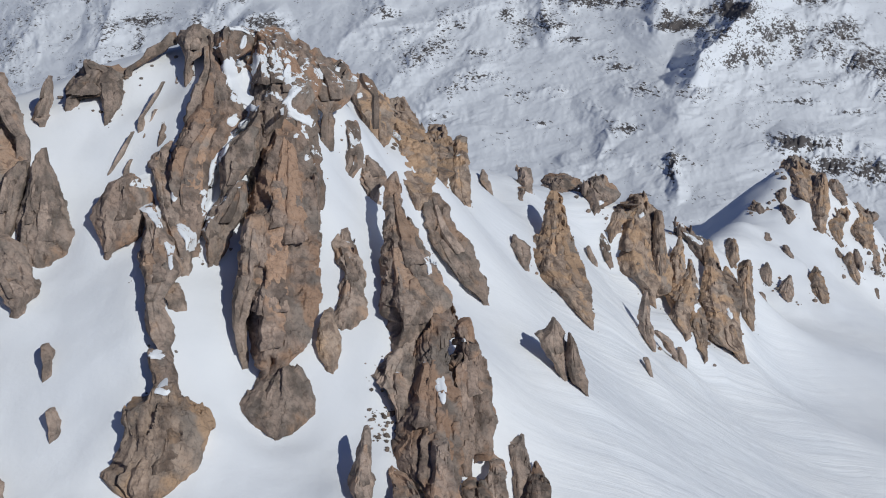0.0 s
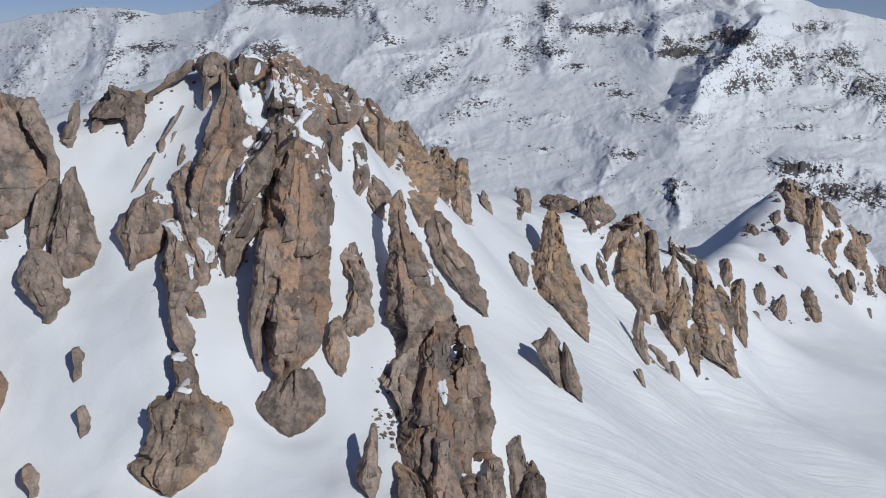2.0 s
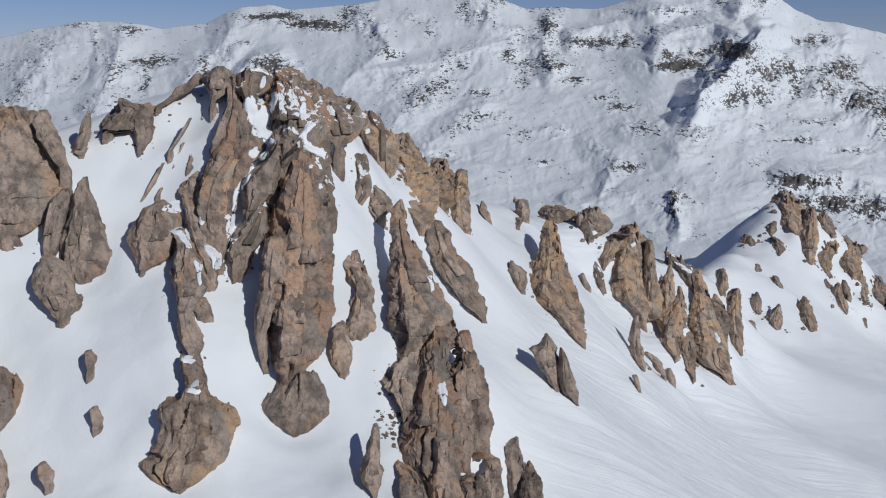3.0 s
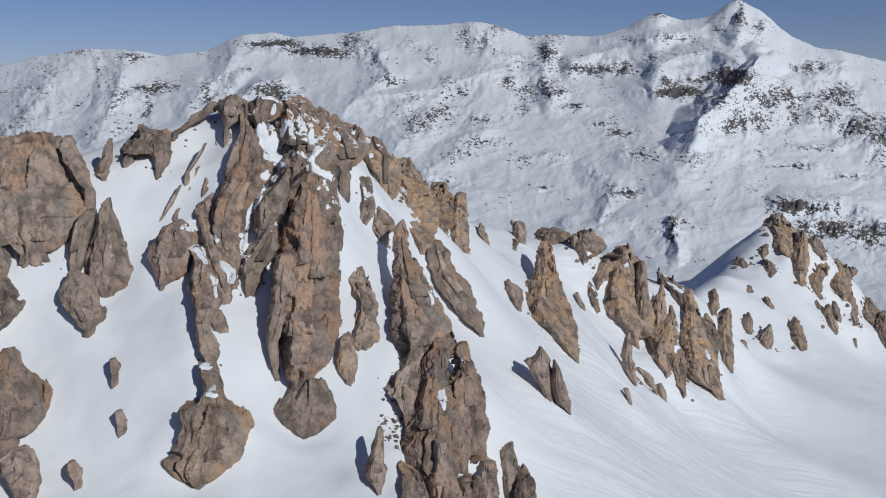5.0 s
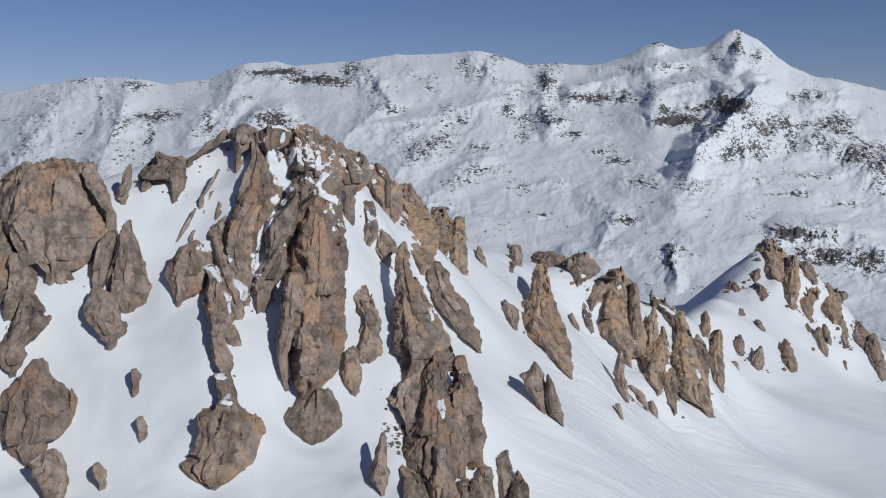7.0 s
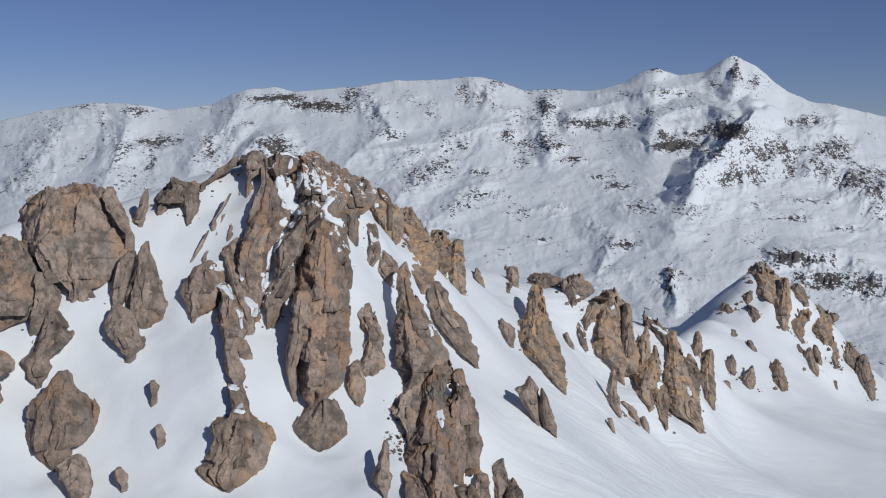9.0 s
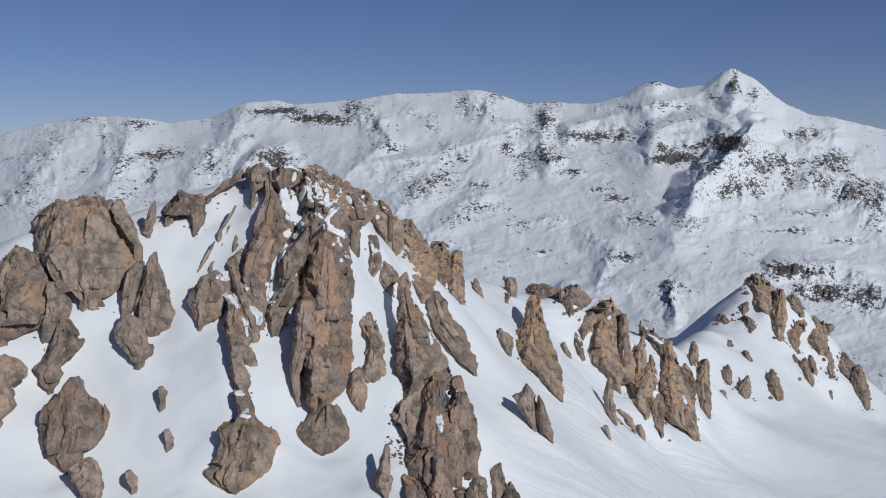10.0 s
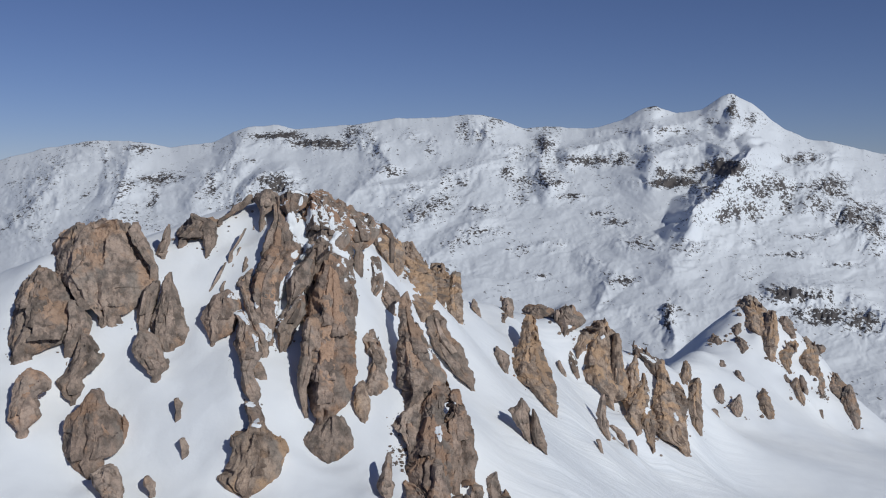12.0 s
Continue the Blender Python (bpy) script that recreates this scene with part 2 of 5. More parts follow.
plan("rock_crag", "jagged brown crag capping the saddle crest", 0,
     [(-41.6, 147.5, 94.8, 0.27), (-41.1, 146.9, 94.2, 0.95), (-40.1, 146.3, 93.7, 2.5), (-40.4, 145.7, 93.1, 2.68), (-40.6, 145.2, 92.5, 2.98), (-41.0, 144.6, 91.7, 3.32), (-41.3, 144.2, 91.1, 3.12), (-42.6, 144.0, 90.7, 0.75)])
plan("rock_rib", "ragged rock spur hanging below the saddle crag", 0,
     [(-38.7, 146.2, 92.5, 1.22), (-38.3, 144.9, 90.9, 1.06), (-38.2, 144.1, 89.8, 0.87), (-38.1, 143.6, 89.0, 0.56), (-38.2, 143.1, 88.0, 0.22)])
plan("rock_pinnacle", "leaning brown rock flake above a rounded boulder", 0,
     [(-52.2, 123.6, 78.8, 0.22), (-51.6, 122.4, 77.8, 0.71), (-51.2, 120.9, 76.4, 1.33), (-50.9, 119.5, 75.0, 1.91), (-51.2, 118.8, 74.3, 2.46), (-51.6, 117.9, 73.3, 1.96), (-52.3, 117.2, 72.2, 1.99), (-52.0, 116.5, 71.2, 1.8), (-51.4, 116.2, 70.4, 1.18), (-51.0, 116.0, 70.0, 0.46)])
plan("boulder", "large rounded brown boulder with split crown in snow", 1,
     [(-46.6, 112.1, 72.1, 0.52), (-46.7, 111.5, 71.4, 1.04), (-46.7, 110.6, 70.5, 1.53), (-46.6, 109.8, 69.5, 2.18), (-46.6, 109.3, 68.9, 2.98), (-46.4, 108.5, 67.9, 3.32), (-46.0, 107.8, 67.0, 3.55), (-45.8, 107.1, 66.0, 3.68), (-45.9, 106.7, 65.4, 3.56), (-45.9, 106.3, 64.6, 2.96), (-46.2, 106.0, 64.1, 1.95), (-45.7, 105.7, 63.3, 1.61), (-45.4, 105.5, 62.6, 0.83), (-45.3, 105.4, 62.2, 0.33)])
plan("boulder", "cracked grey boulder at the foot of a larger one", 0,
     [(-42.5, 103.7, 63.7, 0.73), (-42.8, 102.7, 63.2, 1.48), (-42.1, 101.5, 62.5, 1.54), (-41.2, 100.4, 61.7, 1.26), (-40.6, 99.7, 60.9, 0.93), (-40.1, 99.0, 60.0, 0.48)])
plan("boulder", "twin-headed pale brown boulder standing in snow", 1,
     [(-56.6, 114.9, 74.6, 0.21), (-56.2, 114.0, 74.0, 1.18), (-55.7, 112.6, 73.1, 1.8), (-55.4, 111.3, 72.2, 1.93), (-55.7, 110.0, 71.4, 1.29), (-55.2, 108.6, 70.2, 1.41), (-55.1, 107.8, 69.2, 1.71), (-54.8, 107.4, 68.6, 1.1), (-54.5, 107.0, 68.0, 0.43)])
plan("stone", "small dark stone lying on the open snow", 0,
     [(-36.4, 115.0, 70.3, 0.26), (-36.1, 114.4, 69.7, 0.54), (-35.9, 114.0, 69.1, 0.25)])
plan("stone", "small upright stone in the snow gully", 0,
     [(-34.4, 110.0, 66.0, 0.28), (-34.0, 109.5, 65.1, 0.61), (-33.9, 109.1, 64.2, 0.49), (-33.9, 109.0, 63.8, 0.28)])
plan("stone", "low dark stone half buried in snow", 0,
     [(-37.7, 104.5, 62.4, 0.26), (-37.2, 103.5, 61.7, 0.64), (-36.6, 103.0, 61.1, 0.32)])
plan("rock_crag", "blocky brown rocks on the summit crest", 0,
     [(-29.8, 152.6, 98.7, 0.6), (-30.0, 152.2, 98.2, 1.45), (-30.4, 151.6, 97.6, 2.01), (-30.2, 150.8, 96.8, 1.92), (-29.8, 150.1, 96.0, 1.31), (-29.7, 149.6, 95.4, 0.99), (-30.0, 149.2, 94.8, 0.55), (-30.2, 148.9, 94.0, 0.35)])
plan("rock_crag", "low thin rocks lining the summit crest", 0,
     [(-33.1, 154.2, 97.8, 0.32), (-33.4, 153.1, 96.8, 1.01), (-34.6, 152.0, 96.0, 1.12), (-35.7, 150.7, 94.9, 0.63), (-36.8, 150.1, 94.1, 0.63), (-37.4, 149.9, 93.6, 0.31)])
plan("rock_rib", "thin dark rock strip half covered by snow", 0,
     [(-32.5, 146.4, 92.3, 0.15), (-33.2, 144.5, 90.5, 0.19), (-34.3, 142.9, 88.6, 0.19)])
plan("rock_rib", "thin dark rock strip beside the summit snowfield", 0,
     [(-34.7, 140.8, 87.1, 0.12), (-35.4, 138.4, 85.1, 0.25), (-36.3, 136.9, 83.1, 0.18)])
plan("rock_rib", "short dark rock sliver in the snowfield", 0,
     [(-33.1, 144.8, 89.3, 0.12), (-33.3, 144.3, 88.5, 0.12), (-33.6, 143.5, 87.6, 0.3), (-33.7, 142.1, 86.5, 0.26)])
plan("rock_rib", "faint dark rock streak beside the rib", 0,
     [(-34.2, 141.6, 85.7, 0.15), (-34.1, 140.2, 84.8, 0.12)])
plan("stone", "small dark stone in the summit snowfield", 0,
     [(-34.3, 138.0, 84.3, 0.15), (-34.5, 137.0, 83.7, 0.22)])
plan("rock_rib", "dark rock sliver close to the summit rib", 0,
     [(-30.5, 152.5, 95.1, 0.48), (-30.4, 150.9, 93.9, 0.48), (-30.5, 150.2, 93.1, 0.2)])
plan("rock_rib", "narrow dark rock patch in the summit snowfield", 0,
     [(-31.7, 151.5, 93.5, 0.2), (-31.5, 150.2, 92.3, 0.4), (-31.8, 149.5, 91.3, 0.16)])
plan("rock_rib", "grey rock rib under the summit snowfield", 0,
     [(-31.2, 146.6, 89.6, 0.23), (-31.5, 144.7, 88.5, 0.61), (-31.5, 142.9, 87.4, 0.68), (-31.6, 141.5, 86.4, 0.68), (-31.7, 140.9, 85.8, 0.34)])
# thin rib standing in for the shaded gully beside the summit rib
plan("rock_rib", "shaded rock strip beside the summit rib", 0,
     [(-28.2, 150.8, 96.2, 0.4), (-27.6, 148.0, 94.0, 0.43), (-27.8, 145.9, 92.5, 0.7), (-28.0, 143.8, 91.0, 0.88), (-28.3, 141.9, 89.5, 0.6)])
plan("rock_outcrop", "tall rust-brown rib falling from the summit", 1,
     [(-27.7, 152.6, 97.5, 0.73), (-27.3, 149.9, 95.4, 0.56), (-26.7, 147.4, 93.6, 0.74), (-26.3, 144.8, 91.7, 1.63), (-25.9, 142.9, 90.2, 2.54), (-26.0, 141.0, 88.8, 3.2), (-26.5, 139.2, 87.4, 3.09), (-27.3, 137.5, 86.0, 2.82), (-27.6, 135.9, 84.6, 2.68), (-27.6, 134.4, 83.2, 2.54), (-27.4, 133.0, 81.9, 2.3), (-27.0, 131.8, 80.6, 1.92), (-26.6, 130.7, 79.2, 1.38), (-26.1, 130.0, 77.8, 0.77), (-25.8, 129.8, 77.0, 0.28)])
plan("rock_outcrop", "dark grey rock flank below the summit rib", 0,
     [(-30.4, 140.4, 86.1, 0.26), (-31.2, 138.7, 85.1, 1.03), (-31.0, 136.5, 83.8, 1.39), (-30.0, 134.3, 82.5, 0.86), (-29.4, 132.4, 81.2, 1.06), (-28.6, 130.5, 80.0, 0.95), (-27.9, 129.0, 78.7, 1.04), (-26.8, 127.7, 77.5, 1.03), (-26.4, 127.1, 76.5, 0.55)])
plan("boulder", "blunt rust-brown rock block overhanging snow", 1,
     [(-32.6, 131.5, 83.6, 0.35), (-33.1, 130.9, 82.9, 1.18), (-33.1, 130.1, 81.9, 1.84), (-33.3, 129.4, 80.9, 2.5), (-33.3, 128.7, 79.9, 2.49), (-33.2, 128.1, 78.9, 2.06), (-33.0, 127.6, 77.9, 1.85), (-33.3, 127.3, 77.2, 1.26), (-33.8, 127.0, 76.4, 0.27)])
plan("rock_rib", "long narrow brown rib descending the snow face", 0,
     [(-30.6, 130.3, 80.4, 0.56), (-29.8, 128.8, 79.5, 0.9), (-29.2, 126.8, 78.4, 1.16), (-28.7, 124.8, 77.3, 1.62), (-28.3, 123.1, 76.2, 1.97), (-27.7, 121.8, 75.3, 1.78), (-27.6, 120.6, 74.5, 1.21), (-27.6, 119.1, 73.5, 0.71), (-27.1, 117.7, 72.4, 0.96), (-26.6, 116.8, 71.2, 1.14), (-26.2, 116.2, 70.5, 1.04), (-25.9, 115.9, 69.7, 0.5)])
plan("rock_rib", "lower end of the narrow rib above a boulder", 0,
     [(-26.7, 114.7, 70.0, 0.25), (-26.0, 113.8, 69.6, 0.8), (-25.4, 112.6, 68.9, 0.98), (-24.9, 111.6, 68.2, 0.98), (-24.6, 111.2, 67.7, 0.7)])
plan("stone", "flat brown ledge stone beside the narrow rib", 0,
     [(-26.7, 124.1, 73.7, 0.5), (-26.6, 123.2, 73.3, 0.83), (-26.1, 122.4, 72.7, 0.73)])
plan("boulder", "massive ochre-brown boulder split by a dark crack", 2,
     [(-24.5, 110.0, 68.0, 0.87), (-24.5, 109.2, 67.2, 1.2), (-25.2, 108.8, 66.7, 2.28), (-24.9, 108.1, 65.9, 2.76), (-24.4, 107.5, 65.1, 3.06), (-24.1, 106.8, 64.4, 3.29), (-24.1, 106.3, 63.8, 3.4), (-24.6, 105.8, 63.1, 3.38), (-24.8, 105.4, 62.3, 3.67), (-25.0, 105.0, 61.6, 3.6), (-25.0, 104.7, 60.9, 2.69), (-24.9, 104.6, 60.5, 1.74), (-24.9, 104.5, 60.1, 0.63)])
plan("rock_crag", "brown summit crag with a blunt broken top", 3,
     [(-25.3, 151.7, 98.4, 1.29), (-25.6, 151.2, 97.9, 2.14), (-25.5, 150.4, 97.1, 2.62), (-25.4, 149.7, 96.3, 2.4), (-25.2, 149.0, 95.5, 1.51), (-25.2, 148.7, 95.0, 0.79)])
plan("rock_crag", "rust-red rocks under the summit crest", 3,
     [(-22.4, 153.2, 97.9, 1.84), (-20.7, 152.0, 96.8, 2.75), (-20.1, 150.4, 95.6, 3.47), (-19.6, 148.4, 94.0, 3.96), (-19.2, 146.6, 92.4, 4.25), (-19.1, 145.2, 91.1, 4.05), (-19.0, 144.4, 90.0, 3.71), (-19.3, 143.9, 89.0, 2.94), (-19.4, 143.6, 87.8, 1.95), (-18.8, 143.4, 86.8, 0.77)])
plan("rock_crag", "dark brown crest rocks just under the summit", 3,
     [(-18.0, 157.0, 96.3, 0.42), (-17.0, 156.0, 95.3, 1.39), (-15.4, 155.0, 94.2, 2.74), (-14.6, 153.9, 92.9, 3.03), (-14.1, 152.8, 91.7, 3.27), (-13.8, 152.0, 90.5, 2.71), (-13.7, 151.3, 89.3, 1.86), (-14.0, 151.0, 88.4, 0.53)])
plan("rock_crag", "small grey crest tooth above the snow couloir", 3,
     [(-11.0, 169.0, 92.2, 0.28), (-10.6, 168.0, 91.4, 0.82), (-9.9, 167.1, 90.5, 0.82), (-9.1, 166.4, 89.6, 0.36)])
plan("rock_pinnacle", "dark jagged needle beside the tall tower", 0,
     [(-21.1, 139.2, 87.8, 0.64), (-21.9, 138.0, 86.7, 1.26), (-22.5, 136.9, 85.7, 1.59), (-22.6, 136.2, 85.0, 1.73), (-22.6, 135.2, 83.9, 1.68), (-22.9, 134.4, 82.5, 1.23), (-23.1, 134.0, 81.8, 0.72)])
plan("rock_crag", "grey rock buttress leaning against a tall tower", 3,
     [(-21.7, 134.2, 82.5, 0.54), (-22.1, 133.3, 81.5, 1.19), (-22.6, 132.5, 80.5, 1.62), (-23.3, 131.6, 79.1, 1.86), (-23.7, 130.9, 78.1, 1.71), (-23.8, 130.4, 77.0, 1.27), (-23.7, 129.9, 76.0, 0.99), (-23.9, 129.5, 74.9, 0.56)])
plan("rock_crag", "dark shaded rock wall in the cleft behind the tower", 0,
     [(-19.6, 141.0, 90.1, 1.71), (-20.0, 141.0, 88.8, 2.1), (-20.6, 141.0, 87.2, 1.99), (-21.0, 141.0, 84.8, 1.8), (-20.8, 139.7, 82.6, 1.44), (-20.5, 138.0, 80.5, 1.69), (-20.5, 136.6, 78.3, 1.49), (-20.8, 136.0, 77.2, 0.74)])
plan("rock_tower", "tall brown and rust rock tower with dark cracks", 1,
     [(-18.7, 144.3, 88.5, 0.31), (-18.0, 142.3, 87.1, 1.54), (-17.8, 139.8, 85.4, 2.45), (-17.7, 137.4, 83.7, 2.87), (-17.4, 135.2, 82.0, 3.21), (-17.4, 133.0, 80.4, 3.46), (-17.2, 130.4, 78.5, 3.84), (-17.1, 127.9, 76.7, 3.89), (-16.9, 125.7, 74.9, 3.79), (-16.6, 123.5, 73.2, 3.7), (-16.4, 122.5, 72.3, 3.71), (-16.3, 121.6, 71.5, 3.62), (-16.2, 120.2, 70.1, 3.45), (-16.2, 119.2, 68.9, 3.11), (-16.4, 118.5, 68.0, 2.62), (-16.5, 118.3, 67.4, 2.18), (-16.6, 118.0, 66.7, 1.01)])
plan("rock_tower", "dark grey flank slab leaning on the tower", 0,
     [(-19.4, 129.0, 79.5, 0.77), (-19.4, 127.8, 78.2, 1.22), (-19.3, 126.1, 76.3, 1.28), (-19.0, 124.5, 74.4, 1.5), (-19.7, 123.1, 72.6, 1.01), (-19.9, 121.8, 70.7, 0.67), (-19.6, 120.7, 68.9, 0.4), (-19.1, 120.0, 66.9, 0.33)])
plan("boulder", "round brown boulder under the tall tower", 0,
     [(-15.3, 118.3, 66.8, 0.99), (-15.5, 117.7, 66.1, 1.81), (-15.7, 117.0, 65.3, 2.43), (-15.8, 116.3, 64.4, 3.09), (-15.8, 115.9, 63.8, 3.32), (-15.3, 115.5, 63.0, 3.04), (-15.2, 115.2, 62.4, 2.28), (-15.2, 115.1, 61.9, 1.45), (-15.4, 115.0, 61.7, 0.32)])
plan("rock_pinnacle", "slim grey leaning pillar between snow gullies", 0,
     [(-11.4, 138.8, 76.3, 0.69), (-11.6, 137.8, 75.8, 1.22), (-11.1, 136.2, 74.9, 1.44), (-10.5, 134.7, 74.0, 1.5), (-9.9, 132.3, 72.5, 1.29), (-9.9, 130.2, 71.0, 1.46), (-10.0, 129.1, 70.2, 1.78), (-10.1, 128.2, 69.4, 2.35), (-10.2, 127.7, 68.6, 1.8)])
plan("boulder", "short pale brown rock stump at the pillar foot", 2,
     [(-11.7, 126.2, 70.4, 0.46), (-11.8, 124.9, 69.3, 0.77), (-11.5, 123.8, 68.1, 1.04), (-11.2, 122.9, 66.9, 0.96), (-11.1, 122.5, 66.1, 0.58)])
plan("rock_crag", "dark grey rock slab on the summit flank", 3,
     [(-16.5, 147.2, 90.6, 0.95), (-17.0, 146.1, 88.8, 1.99), (-17.0, 144.9, 87.7, 2.05), (-16.8, 143.4, 86.2, 1.96), (-16.3, 142.1, 84.7, 1.98), (-15.3, 140.9, 83.3, 1.31), (-13.9, 140.2, 81.9, 0.31)])
plan("rock_crag", "grey broken crag beside the upper couloir", 3,
     [(-13.1, 159.0, 87.2, 0.35), (-12.1, 157.8, 86.4, 1.12), (-11.6, 156.4, 85.4, 1.03), (-11.1, 155.0, 84.2, 0.72), (-11.0, 153.7, 83.1, 0.97), (-11.2, 152.4, 81.9, 1.26), (-11.8, 151.6, 80.7, 0.79), (-11.9, 150.9, 79.5, 0.33)])
plan("rock_crag", "small brown fins above the couloir mouth", 0,
     [(-9.7, 156.7, 82.5, 0.26), (-9.6, 155.3, 81.6, 1.2), (-9.1, 153.7, 80.5, 1.79), (-8.9, 152.7, 79.5, 1.61), (-8.8, 152.2, 78.9, 0.76)])
plan("rock_pinnacle", "sharp dark spire above the long rock buttress", 0,
     [(-5.8, 149.7, 81.4, 0.25), (-6.1, 148.0, 80.3, 0.91), (-5.9, 145.1, 79.1, 1.01), (-5.5, 141.6, 77.6, 1.19), (-4.9, 139.0, 76.4, 1.84), (-4.7, 136.5, 75.2, 2.01), (-4.3, 134.3, 74.1, 2.45), (-3.6, 132.1, 72.9, 2.91), (-3.3, 130.2, 71.8, 2.99), (-2.9, 128.6, 70.6, 3.42), (-3.0, 127.8, 69.7, 3.82), (-3.2, 127.3, 68.7, 2.94)])
plan("rock_buttress", "long brown buttress plunging below the spire", 1,
     [(-0.5, 131.7, 70.0, 0.56), (-0.9, 130.2, 69.2, 1.99), (-0.9, 128.6, 68.4, 2.46), (-0.8, 126.5, 67.4, 2.57), (-0.7, 124.6, 66.4, 2.32), (-1.1, 122.7, 65.5, 1.67), (-1.3, 120.9, 64.6, 1.9), (-1.0, 118.6, 63.4, 2.4), (-1.1, 116.5, 62.3, 2.84), (-1.4, 114.5, 61.2, 3.04), (-1.4, 113.0, 60.4, 3.11), (-1.4, 111.2, 59.3, 2.9), (-0.9, 110.2, 58.6, 2.25), (-0.1, 109.4, 58.0, 1.42), (0.0, 108.3, 57.1, 1.54)])
plan("rock_pinnacle", "rounded brown fin fronting the buttress foot", 1,
     [(-0.2, 113.4, 61.2, 0.66), (-0.2, 111.1, 60.0, 0.98), (-0.2, 108.8, 58.8, 1.28), (-0.0, 107.2, 57.4, 1.59)])
plan("rock_buttress", "upright brown rock slab beside the buttress", 1,
     [(2.2, 129.0, 68.4, 0.78), (2.3, 128.2, 67.4, 1.12), (2.5, 126.9, 65.8, 1.63), (2.5, 125.9, 64.6, 1.92), (2.6, 124.5, 62.8, 2.13), (2.7, 123.3, 60.9, 2.26), (2.8, 122.2, 59.1, 2.36), (2.8, 121.3, 57.5, 2.24), (2.7, 120.8, 56.3, 1.79), (2.5, 120.5, 55.3, 0.93)])
# broken rocks added where the buttress's side face lies in shade
plan("rock_crag", "shattered rocks filling the shaded side of the buttress", 0,
     [(-3.7, 126.7, 67.0, 0.9), (-4.1, 125.1, 66.3, 1.54), (-4.6, 123.6, 65.6, 2.06), (-5.1, 122.2, 64.9, 2.36), (-4.6, 121.0, 64.2, 1.63), (-4.0, 119.5, 62.8, 0.79), (-4.1, 118.8, 61.6, 0.41)])
plan("stone", "low shattered stones at the buttress edge", 0,
     [(-5.3, 119.6, 62.1, 0.51), (-6.1, 119.1, 61.5, 0.68), (-6.4, 117.3, 61.0, 0.67), (-5.8, 116.5, 60.6, 0.5)])
plan("rock_pinnacle", "narrow brown spike standing free in snow", 0,
     [(-7.0, 112.7, 63.2, 0.26), (-7.0, 111.4, 62.6, 0.44), (-7.1, 109.9, 61.8, 0.69), (-7.2, 108.4, 60.9, 0.87), (-7.2, 107.1, 60.1, 1.11), (-6.9, 106.6, 59.5, 0.8), (-6.7, 106.1, 58.9, 0.24)])
plan("boulder", "brown pointed block below the buttress", 0,
     [(-4.7, 112.0, 59.5, 0.26), (-3.9, 110.2, 59.3, 0.73), (-3.3, 107.4, 59.0, 1.06), (-3.1, 105.0, 58.6, 1.17)])
plan("rock_pinnacle", "brown fin at the foot of the rock slab", 0,
     [(5.0, 123.0, 56.3, 0.22), (5.1, 120.7, 55.9, 0.93), (5.0, 118.1, 55.4, 1.27), (5.0, 116.2, 54.7, 1.33), (5.0, 114.9, 53.8, 1.17)])
plan("rock_pinnacle", "dark thin needle at the buttress foot", 0,
     [(8.4, 127.5, 56.4, 0.19), (7.8, 126.2, 55.9, 0.91), (7.8, 124.3, 55.0, 1.12), (8.0, 122.6, 54.2, 0.96), (7.9, 121.1, 53.2, 0.73), (7.7, 120.4, 52.4, 0.91)])
plan("stone", "small pointed brown rock near the needle", 0,
     [(9.7, 124.8, 54.4, 0.23), (9.6, 122.4, 54.2, 0.67), (9.6, 119.6, 53.8, 1.06), (9.5, 118.0, 53.3, 1.12)])
# added stone that fills the grey shadow between the fins
plan("stone", "stone standing in for the grey shadow between lower fins", 0,
     [(2.6, 116.5, 56.1, 0.62), (2.9, 114.2, 56.0, 1.26), (2.9, 112.2, 55.5, 1.51)])
plan("rock_crag", "fractured brown crest rocks above the slope", 2,
     [(-13.2, 178.5, 91.6, 1.06), (-12.5, 177.7, 89.9, 1.69), (-11.0, 176.8, 88.5, 2.23), (-10.0, 174.2, 87.2, 2.54), (-9.3, 171.9, 85.9, 2.47), (-9.0, 169.9, 84.7, 2.06), (-8.9, 167.9, 83.4, 1.57), (-8.9, 166.3, 82.4, 0.91)])
plan("rock_crag", "broken rust-brown rocks stepping down the crest", 2,
     [(-7.8, 190.3, 86.9, 1.57), (-7.5, 187.9, 85.7, 2.33), (-6.3, 183.7, 84.5, 2.29), (-5.2, 178.6, 82.9, 2.74), (-4.8, 173.9, 81.4, 3.41), (-4.5, 169.9, 79.9, 3.68), (-4.4, 166.3, 78.4, 3.52), (-3.7, 163.7, 77.4, 2.63), (-3.1, 161.5, 76.5, 1.36)])
plan("rock_crag", "rust-orange crest crag with broken top", 2,
     [(-0.8, 203.3, 81.4, 1.3), (-1.0, 198.7, 80.4, 1.94), (-0.7, 193.4, 79.3, 2.44), (-0.4, 186.6, 78.0, 2.1), (0.1, 180.9, 76.6, 1.53), (-0.3, 178.6, 75.9, 0.9)])
plan("rock_pinnacle", "square-topped orange tooth on the crest", 2,
     [(3.5, 201.8, 79.8, 0.79), (3.0, 199.2, 78.7, 1.23), (2.9, 195.1, 77.0, 1.43), (2.8, 191.4, 75.3, 1.68), (2.8, 188.4, 73.5, 1.82), (3.1, 186.6, 72.2, 1.43), (3.7, 186.0, 71.4, 0.74)])
